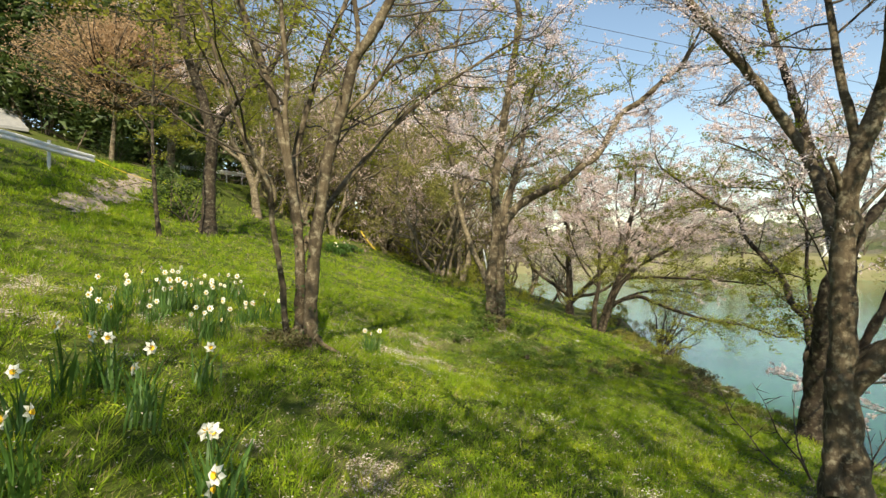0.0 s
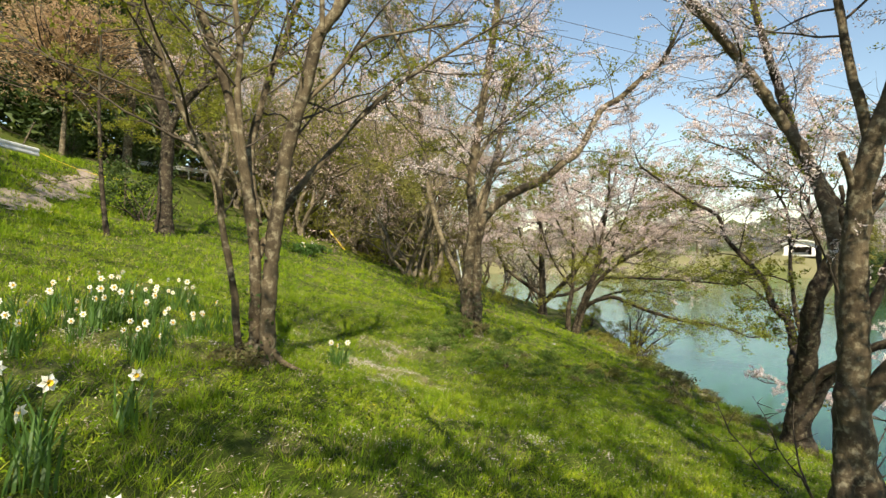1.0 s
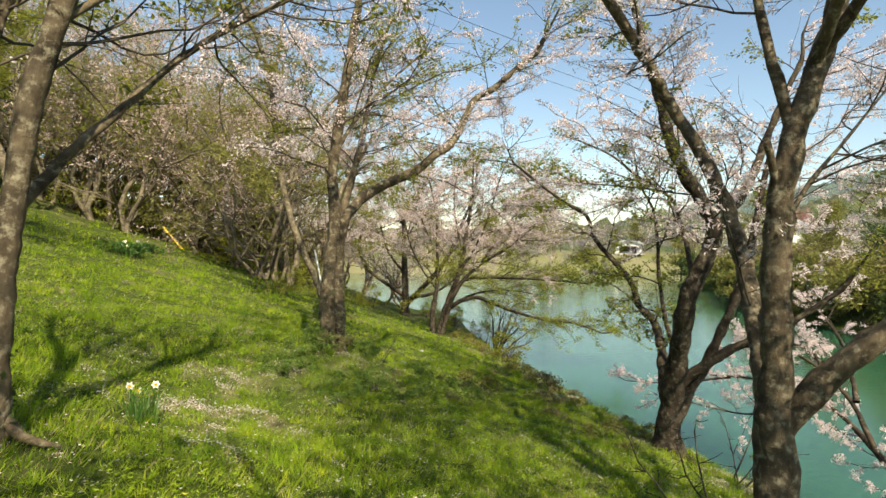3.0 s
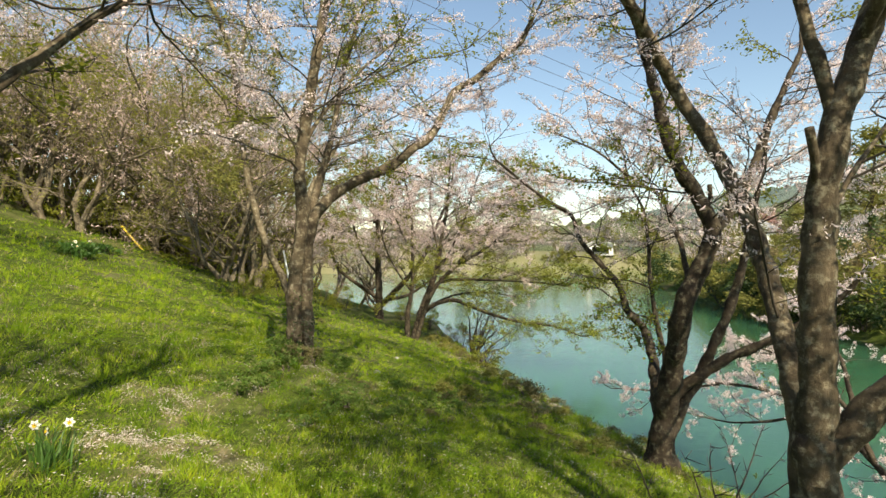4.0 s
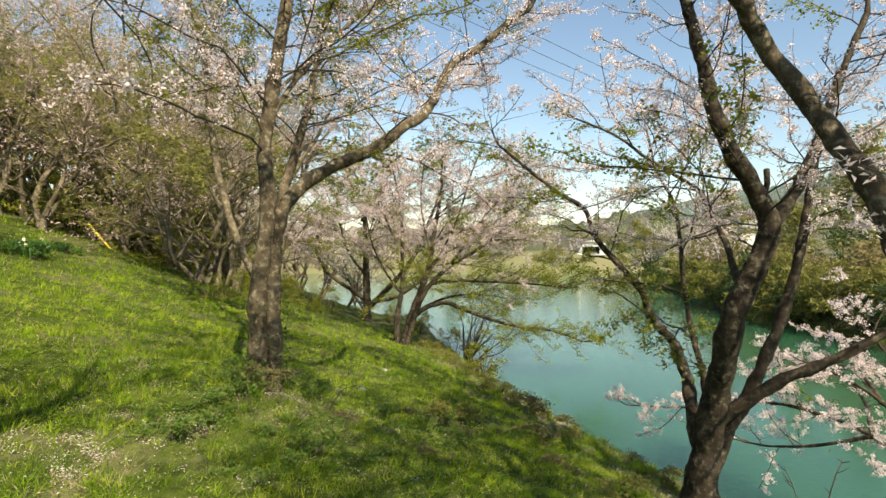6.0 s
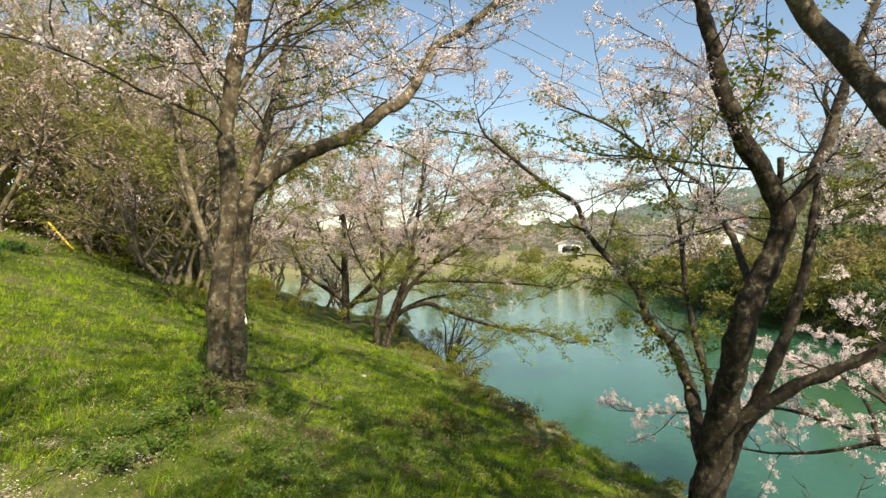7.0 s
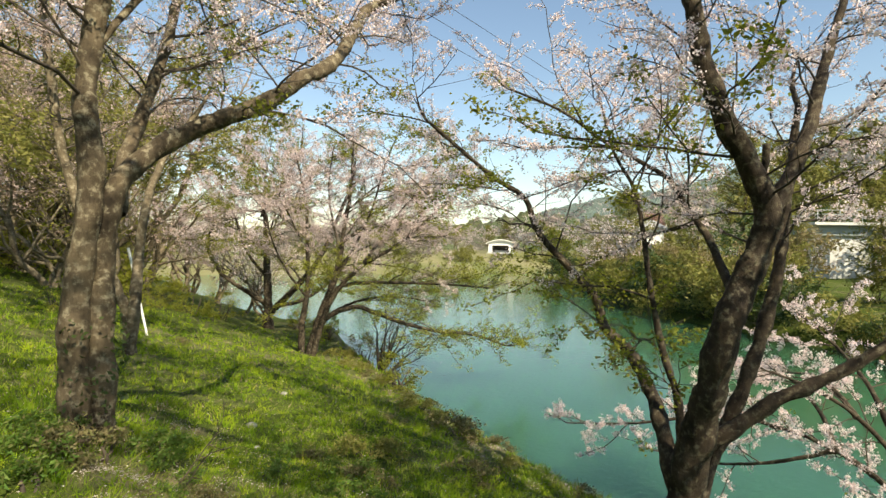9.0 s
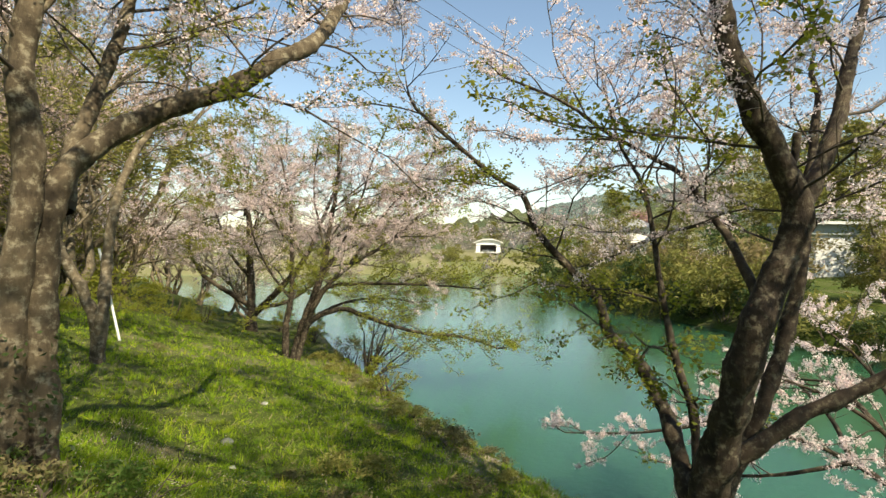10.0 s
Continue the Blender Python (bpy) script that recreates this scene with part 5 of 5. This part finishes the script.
def far_house(at, turn):
    ob = thing("house", at, "small dark-roofed house among the trees across the lake", "house", "", turn)
    part("wall", box(bmesh.new(), (5.0, 4.0, 2.2), (0, 0, 1.1)), WHITE, ob)
    verts = [(-3, -2.6, 2.2), (3, -2.6, 2.2), (3, 2.6, 2.2), (-3, 2.6, 2.2), (-1.6, 0, 3.5), (1.6, 0, 3.5)]
    child("roof", mesh_of("roof", verts, [(0, 1, 5, 4), (2, 3, 4, 5), (0, 4, 3), (1, 2, 5), (3, 2, 1, 0)], ROOF_TILE), ob, "dark hipped roof")
    return ob


far_house((66, 56, height(66, 56) + 3.6), -35)


def slack_rope(a, b, sag):
    """A yellow rope from the end of the guardrail to a short stake."""
    a, b = Vector(a), Vector(b)
    t = Tubes()
    t.add([a + (b - a) * (k / 12) - Vector((0, 0, sag * 4 * (k / 12) * (1 - k / 12))) for k in range(13)], [0.008] * 13, 6)
    tagged(new("rope", t.mesh("rope", YELLOW)), "slack yellow rope between the guardrail and a stake", "rope")
    foot = height(b.x, b.y)
    leaning_pole("wooden_stake", (b.x, b.y, foot), (0.02, 0.0, b.z - foot + 0.06), 0.03, BARK_PALE, "short wooden stake in the grass holding a rope", "stake")


slack_rope((-10.4, 15.75, height(-10.44, 15.7) + 0.62), (-8.75, 17.0, height(-8.75, 17.0) + 0.85), 0.12)


# ---- trees on the upper slope ----
tree("cherry_tree", (-8.5, 24.2, height(-8.5, 24.2)), [
    ("trunk", 0.2, 0.06, [(0.0, 0.0, 0.0), (-0.15, 0.07, 1.2), (-0.65, 0.15, 2.5), (-1.3, 0.3, 3.6), (-1.75, 0.3, 5.2), (-1.9, 0.4, 7.2)]),
    ("limb", 0.12, 0.036, [(-0.15, 0.07, 1.3), (0.2, 0.15, 2.9), (0.0, 0.3, 4.9), (0.6, 0.4, 7.0), (0.9, 0.4, 9.0)]),
    ("limb", 0.08, 0.03, [(-0.65, 0.15, 2.5), (-1.6, -0.3, 3.3), (-2.8, -0.4, 4.6), (-3.5, -0.6, 6.1)]),
], 62, "crooked cherry tree on the upper slope with fresh leaves", bark=BARK_PALE, reach=1.7, petals=3, petal_size=0.04, leaves=0.75, leaf_size=0.055, start=0.35, gap=0.4, airy=True, clear=2.6, group="lakeside cherry trees")
evergreen("broadleaf_tree", (-13.3, 25.8, height(-13.3, 25.8)), 13.0, 5.0, 94, "pale straight-trunked tree beside the road", LEAF, 0.08, 40, 0.72, thick=8)


# ---- shrubs and small plants ----
def bare_shrub(base, tall, stems, seed, label, lean=(0, 0), leaves=0.1, thick=0.02):
    top = thing("shrub", base, label, "shrub", "bare shrubs on the bank")
    rng, nrng = random.Random(seed), np.random.default_rng(seed)
    main, lines = Tubes(), []
    for _ in range(stems):
        head = Vector((rng.gauss(0, 0.45) + lean[0], rng.gauss(0, 0.45) + lean[1], 1.0))
        s = sprout(rng, Vector((rng.gauss(0, 0.07), rng.gauss(0, 0.07), -0.1)), head, tall * rng.uniform(0.55, 1.05), 0.03, 0.16, 7)
        r = [thick * rng.uniform(0.7, 1.2) * (1 - 0.8 * i / 7) for i in range(8)]
        m = Tubes()
        m.add(s, r, 6)
        child("stem", m.mesh("stem", BARK_TWIG), top)
        lines.append((s, r))
    tubes, tips, _ = grow_crown(seed, lines, 0.6, tall * 0.22, 0.3, 0.16, False, 0.0, 0.0, 0.0)
    tagged(child("branchwork", tubes.mesh("branchwork", BARK), top), kind="stuff")
    pick = [tuple(p) for p in tips if rng.random() < leaves]
    if pick:
        tagged(child("foliage", soup("foliage", scatter_quads(nrng, pick, 2, 0.02, 0.025, 0.3), 4, LEAF), top), kind="stuff")
    return top


bare_shrub((9.3, 22.75, -3.15), 3.0, 12, 101, "bare dark-stemmed shrub at the water edge", (0.3, -0.1), 0.05, 0.055)
bare_shrub((9.7, 22.2, -3.15), 1.3, 7, 102, "small leafy shrub on the bank", (0.2, 0), 0.9, 0.012)
bare_shrub((4.05, 5.65, height(4.05, 5.65)), 1.75, 3, 103, "leaning shrub with thin bare twigs", (-1.1, 0.0), 0.25, 0.014)
bare_shrub((1.62, 10.0, height(1.62, 10.0)), 0.9, 2, 105, "thin sapling shoot with a few leaves beside the trunk", (0.1, 0.0), 0.5, 0.008)
bare_shrub((5.9, 7.2, height(5.9, 7.2)), 1.3, 4, 104, "thin bare-twigged shrub on the bank edge", (0.1, 0.1), 0.12, 0.014)
for k, (x, y) in enumerate(((9.1, 27.6), (9.6, 29.5), (7.7, 18.0), (9.2, 24.0), (8.9, 31.2))):
    bush("bush", (x, y, height(x, y)), 1.3, 0.9, 110 + k, "low green bush on the grassy bank edge", LEAF_OLIVE if k % 2 else LEAF, 0.04, 700, "low bushes on the bank")
tree("sapling", (-6.1, 11.3, height(-6.1, 11.3)), [
    ("trunk", 0.055, 0.012, [(0.0, 0.0, 0.0), (-0.1, 0.0, 1.0), (-0.2, 0.05, 2.5), (-0.15, 0.0, 3.8), (-0.3, 0.1, 5.2)]),
    ("limb", 0.018, 0.008, [(-0.2, 0.05, 2.2), (-0.7, 0.2, 2.8), (-1.3, 0.3, 3.2)]),
    ("limb", 0.018, 0.008, [(-0.15, 0.0, 2.9), (0.4, -0.1, 3.4), (0.9, 0.0, 3.7)]),
], 61, "slim young tree with sparse new leaves", "tree", leaves=1.0, gap=0.4, reach=0.6, bareness=0.3)


def flower_model(seed, tall, yellow_cup=True):
    """A narcissus: strap leaves, stem, six petals and a cup."""
    ob = thing("narcissus", (0, 0, -50), "white narcissus with a yellow cup in bloom", "flower", "narcissus in the grass")
    rng = random.Random(seed)
    verts, faces = [], []
    for _ in range(19):
        a, h, out = rng.uniform(0, 2 * math.pi), tall * rng.uniform(0.7, 1.08), rng.uniform(0.04, 0.2)
        d, side = Vector((math.cos(a), math.sin(a), 0)), Vector((-math.sin(a), math.cos(a), 0))
        first, root = len(verts), Vector((rng.gauss(0, 0.05), rng.gauss(0, 0.05), -0.03))
        for k in range(5):
            u = k / 4
            p = root + d * (out * u * u) + Vector((0, 0, (h + 0.03) * (u - 0.12 * u ** 3)))
            w = 0.0075 * (1 - 0.75 * u ** 3)
            verts += [p - side * w, p + side * w]
        faces += [(first + 2 * k, first + 2 * k + 1, first + 2 * k + 3, first + 2 * k + 2) for k in range(4)]
    tagged(child("leaves", mesh_of("leaves", verts, faces, NARCISSUS_LEAF), ob), kind="stuff")
    stem = Tubes()
    tip = Vector((0.02, -0.03, tall))
    stem.add(spline([(0, 0, -0.03), (0.01, 0.0, tall * 0.6), tuple(tip)], 0.08), [0.004] * 20, 5)
    child("stem", stem.mesh("stem", NARCISSUS_LEAF), ob)
    facing = Vector((rng.uniform(-0.3, 0.3), -1, rng.uniform(0.0, 0.4))).to_track_quat("Z", "Y").to_matrix().to_4x4()
    m = Matrix.Translation(tip) @ facing
    outline = [(0.006, 0, 0.0), (0.024, -0.0135, 0.004), (0.026, 0, 0.0), (0.024, 0.0135, 0.004), (0.042, 0, -0.006)]
    shape = mesh_of("petal", outline, [(0, 1, 2), (0, 2, 3), (1, 4, 2), (2, 4, 3)], PETAL_WHITE)
    for k in range(6):
        child("petal", shape, ob).matrix_basis = m @ Matrix.Rotation(k * math.pi / 3, 4, "Z") @ Matrix.Translation((0, 0, 0.002 * (k % 2)))
    verts, faces, n = [], [], 10
    for r, z in ((0.005, 0.002), (0.009, 0.008), (0.0135, 0.014)):
        verts += [m @ Vector((r * math.cos(2 * math.pi * i / n), r * math.sin(2 * math.pi * i / n), z)) for i in range(n)]
    for j in range(2):
        faces += [(j * n + i, j * n + (i + 1) % n, (j + 1) * n + (i + 1) % n, (j + 1) * n + i) for i in range(n)]
    child("cup", mesh_of("cup", verts, faces, CUP_YELLOW), ob, "yellow cup")
    return ob


def plant_narcissus():
    rng = random.Random(3)
    models = [flower_model(200 + k, tall) for k, tall in enumerate((0.36, 0.32, 0.4, 0.3))]
    spots = [(-2.06, 3.14), (-1.63, 2.68), (-2.14, 2.82), (-2.23, 3.24), (-2.0, 2.36), (-1.7, 2.0), (-1.52, 1.7), (-1.06, 2.28), (-0.95, 2.04),
             (-0.9, 1.74), (-0.8, 1.76), (-1.65, 3.5), (-1.73, 2.92), (-0.86, 6.28), (-0.8, 6.36), (-0.93, 6.35)]
    while len(spots) < 86:
        a, r = rng.uniform(0, 2 * math.pi), math.sqrt(rng.random())
        spots.append((-2.72 + 0.85 * r * math.cos(a) - 0.2 * r * math.sin(a), 5.9 + 1.9 * r * math.sin(a)))
    for _ in range(7):
        spots.append((rng.gauss(-4.0, 0.4), rng.gauss(20.0, 0.5)))
    for k, (x, y) in enumerate(spots):
        m = pose(x, y, height(x, y), rng.gauss(0, 4), rng.gauss(0, 4), rng.gauss(0, 55)) @ Matrix.Scale(rng.uniform(0.55, 0.85) if 13 <= k < 86 else rng.uniform(0.95, 1.1), 4)
        if k < len(models):
            models[k].matrix_world = m
        else:
            copy_thing(models[k % len(models)], m)


plant_narcissus()
for k, (x, y) in enumerate(((-4.0, 20.0), (-3.95, 23.3))):
    bush("narcissus_clump", (x, y, height(x, y)), 0.95, 0.36, 420 + k, "dark green clump of narcissus leaves without flowers", NARCISSUS_LEAF, 0.05, 700, "narcissus leaf clumps", "flower clump")


def stone(x, y, size, seed):
    bm = bmesh.new()
    bmesh.ops.create_icosphere(bm, subdivisions=2, radius=size)
    for v in bm.verts:
        v.co *= 1 + 0.3 * noise.noise(v.co * (1.6 / size) + Vector((seed, 0, 0)))
        v.co.z *= 0.6
    me = bpy.data.meshes.new("stone")
    bm.to_mesh(me)
    bm.free()
    me.materials.append(STONE)
    ob = new("stone", me)
    ob.location = (x, y, height(x, y) + size * 0.12)
    tagged(ob, "pale rough stone half sunk in the grass", "stone", "stones in the grass")


for k, (x, y, size) in enumerate(((2.79, 12.36, 0.05), (2.9, 13.2, 0.075), (3.9, 15.2, 0.06))):
    stone(x, y, size, k * 7.0)


# ---- the turf: blades, weeds, straw and fallen petals ----
WAY = [(0.0, -0.2), (-0.05, 1.0), (0.2, 2.4), (0.7, 4.0), (1.45, 5.9)]


def scatter_ground(nrng, count, reach, keep):
    """Places on the near slope, thinning out away from the walk."""
    out = np.zeros((0, 2))
    way = np.array(WAY)
    while len(out) < count:
        p = np.stack([nrng.uniform(-13, 9.5, count), nrng.uniform(0.2, 30, count)], 1)
        d = np.min(np.hypot(p[:, None, 0] - way[None, :, 0], p[:, None, 1] - way[None, :, 1]), axis=1)
        ok = (nrng.uniform(0, 1, count) < np.exp(-np.clip(d - 1.5, 0, 50) / reach)) & (p[:, 0] < shore_left(p[:, 1]) + 0.25)
        p = p[ok]
        out = np.concatenate([out, p[keep(p, nrng)]])
    return out[:count]


def heights(p):
    return np.array([height(x, y) for x, y in p])


def grass_field(name, count, reach, seed, tall, wide, mat, label, keep, per_tuft=1, flat=0.35):
    nrng = np.random.default_rng(seed)
    p = scatter_ground(nrng, count // per_tuft, reach, keep)
    grow = 1 + 0.8 * patchiness(p, 1.3, 5.0) + 1.1 * patchiness(p, 4.5, 9.0)
    z = heights(p)
    p, z, grow = np.repeat(p, per_tuft, 0), np.repeat(z, per_tuft), np.repeat(grow, per_tuft)
    n = len(p)
    off = nrng.normal(0, 0.022, (n, 2)) * (per_tuft > 1)
    way = np.array(WAY)
    d = np.min(np.hypot(p[:, None, 0] - way[None, :, 0], p[:, None, 1] - way[None, :, 1]), axis=1)
    fat = 1 + np.clip(d - 2, 0, 20) * 0.14
    h = tall * np.clip(grow, 0.2, 2.4) * nrng.uniform(0.5, 1.25, n) * (1 + np.clip(d - 4, 0, 20) * 0.03)
    a = nrng.uniform(0, 2 * math.pi, n)
    lean = h * np.abs(nrng.normal(0, flat, n))
    root = np.stack([p[:, 0] + off[:, 0], p[:, 1] + off[:, 1], z - 0.012], 1)
    side = np.stack([np.cos(a), np.sin(a), np.zeros(n)], 1) * (wide * fat * nrng.uniform(0.6, 1.3, n))[:, None]
    b = a + nrng.normal(math.pi / 2, 0.7, n)
    tip = root + np.stack([np.cos(b) * lean + off[:, 0] * 2, np.sin(b) * lean + off[:, 1] * 2, h], 1)
    ob = new(name, soup(name, np.stack([root - side, root + side, tip], 1), 3, mat))
    return tagged(ob, label, "grass", "", "stuff")


grass_field("grass", 365000, 4.8, 300, 0.066, 0.0038, GRASS, "short fresh green grass on the slope", lambda p, r: r.uniform(0, 1, len(p)) > bare(p) * 0.92, 6)
grass_field("long_grass", 27000, 7.0, 301, 0.11, 0.0042, GRASS, "longer grass tufts on the slope", lambda p, r: (patchiness(p, 0.7, 12.0) > 0.12) & (bare(p) < 0.5), 9, 0.3)
grass_field("dry_grass", 60000, 4.5, 302, 0.06, 0.003, STRAW, "dry straw among the turf", lambda p, r: r.uniform(0, 1, len(p)) < bare(p) + 0.15, 3, 0.9)


grass_field("path_verge", 9000, 40.0, 303, 0.11, 0.004, GRASS, "ragged grass beside the dirt path", lambda p, r: (abs(p[:, 0] + 8.2 + (p[:, 1] - 11.4) * 0.37) < 1.6) & (abs(p[:, 0] + 8.2 + (p[:, 1] - 11.4) * 0.37) > r.uniform(0.2, 0.6, len(p))) & (p[:, 1] > 10.5) & (p[:, 1] < 21), 9, 0.5)


def litter(name, count, reach, seed, size, lift, mat, label, keep, flat, category):
    nrng = np.random.default_rng(seed)
    p = scatter_ground(nrng, count, reach, keep)
    sites = np.concatenate([p, (heights(p) + lift * nrng.uniform(0.3, 1.2, len(p)))[:, None]], 1)
    ob = new(name, soup(name, scatter_tris(nrng, sites, 1, 0.004, size, flat), 3, mat))
    return tagged(ob, label, category, "", "stuff")


litter("fallen_petals", 60000, 4.5, 310, 0.0082, 0.04, PETAL_FALL, "fallen pink cherry petals on the turf", lambda p, r: (r.uniform(0, 1, len(p)) < bare(p) * np.clip(0.45 + 1.6 * patchiness(p, 3.6, 31.0), 0.05, 1) + 0.012), 0.9, "petals")
litter("clover", 85000, 4.2, 311, 0.013, 0.05, GRASS, "low clover and broad-leaved weeds", lambda p, r: (patchiness(p, 1.1, 21.0) > 0.0), 0.75, "weeds")


def trunk_ivy(x, y, z0, radius, tall, count, seed):
    """Ivy leaves clinging to the foot of a trunk."""
    rng, nrng = random.Random(seed), np.random.default_rng(seed)
    sites = []
    for _ in range(count):
        a, h = rng.uniform(0, 2 * math.pi), tall * rng.random() ** 1.8
        r = radius * (1 + 0.4 * math.exp(-h / 0.22)) + 0.012
        sites.append((x + r * math.cos(a), y + r * math.sin(a), z0 + h))
    ob = new("ivy", soup("ivy", scatter_quads(nrng, sites, 1, 0.012, 0.026, 0.0), 4, LEAF_DARK))
    tagged(ob, "dark ivy leaves climbing the foot of the trunk", "ivy", "", "stuff")


brush = bush("weed_clump", (6.5, 13.5, height(6.5, 13.5)), 1.1, 0.27, 430, "dry brown bramble tangle on the bank edge", BRAMBLE, 0.03, 900, "brambles on the bank edge", "weeds")
mixed = bush("weed_clump", (6.9, 15.6, height(6.9, 15.6)), 1.0, 0.3, 431, "olive weeds and dry stalks on the bank edge", LEAF_OLIVE, 0.028, 900, "brambles on the bank edge", "weeds")
bank_rng = random.Random(77)
bank = [(float(shore_left(np.asarray(y))) - bank_rng.uniform(0.1, 0.9), y) for y in np.arange(8.4, 24, 1.15)]
spread(brush, bank[::2] + [(4.6, 9.6), (5.2, 11.2), (3.6, 10.8), (5.6, 14.2)], bank_rng, 0.4, 0.85, 0.05)
spread(brush, [(2.55, 19.6), (1.7, 9.6), (2.8, 9.4), (3.3, 11.9)], bank_rng, 0.4, 0.6, 0.05)
weeds = bush("weed_clump", (1.3, 9.0, height(1.3, 9.0)), 0.8, 0.2, 432, "green leafy weeds in the grass below the tree", WEED, 0.022, 900, "weeds round the trunk", "weeds")
spread(weeds, [(0.6, 9.7), (1.9, 8.9), (2.4, 10.6), (3.0, 10.0), (0.3, 9.0), (1.6, 9.9), (2.2, 9.5), (0.9, 8.4), (3.4, 10.9)], bank_rng, 0.6, 1.1, 0.05)
spread(mixed, bank[1::2] + [(4.2, 12.2), (4.9, 8.6)], bank_rng, 0.6, 1.2, 0.05)
trunk_ivy(-1.38, 5.15, height(-1.4, 5.1) - 0.05, 0.12, 1.3, 170, 401)
trunk_ivy(1.1, 10.45, height(1.08, 10.45) - 0.1, 0.2, 1.1, 420, 400)
bush("weed_clump", (-1.5, 4.85, height(-1.5, 4.85)), 0.45, 0.16, 418, "dry brown brambles at the foot of the young tree", BRAMBLE, 0.02, 300, "weeds round the trunk", "weeds")
for k, (x, y) in enumerate(((1.05, 10.05), (1.5, 10.25), (0.75, 10.3))):
    bush("weed_clump", (x, y, height(x, y)), 0.55, 0.22, 410 + k, "leafy weeds and brambles at the foot of the tree", WEED if k else BRAMBLE, 0.022, 420, "weeds round the trunk", "weeds")
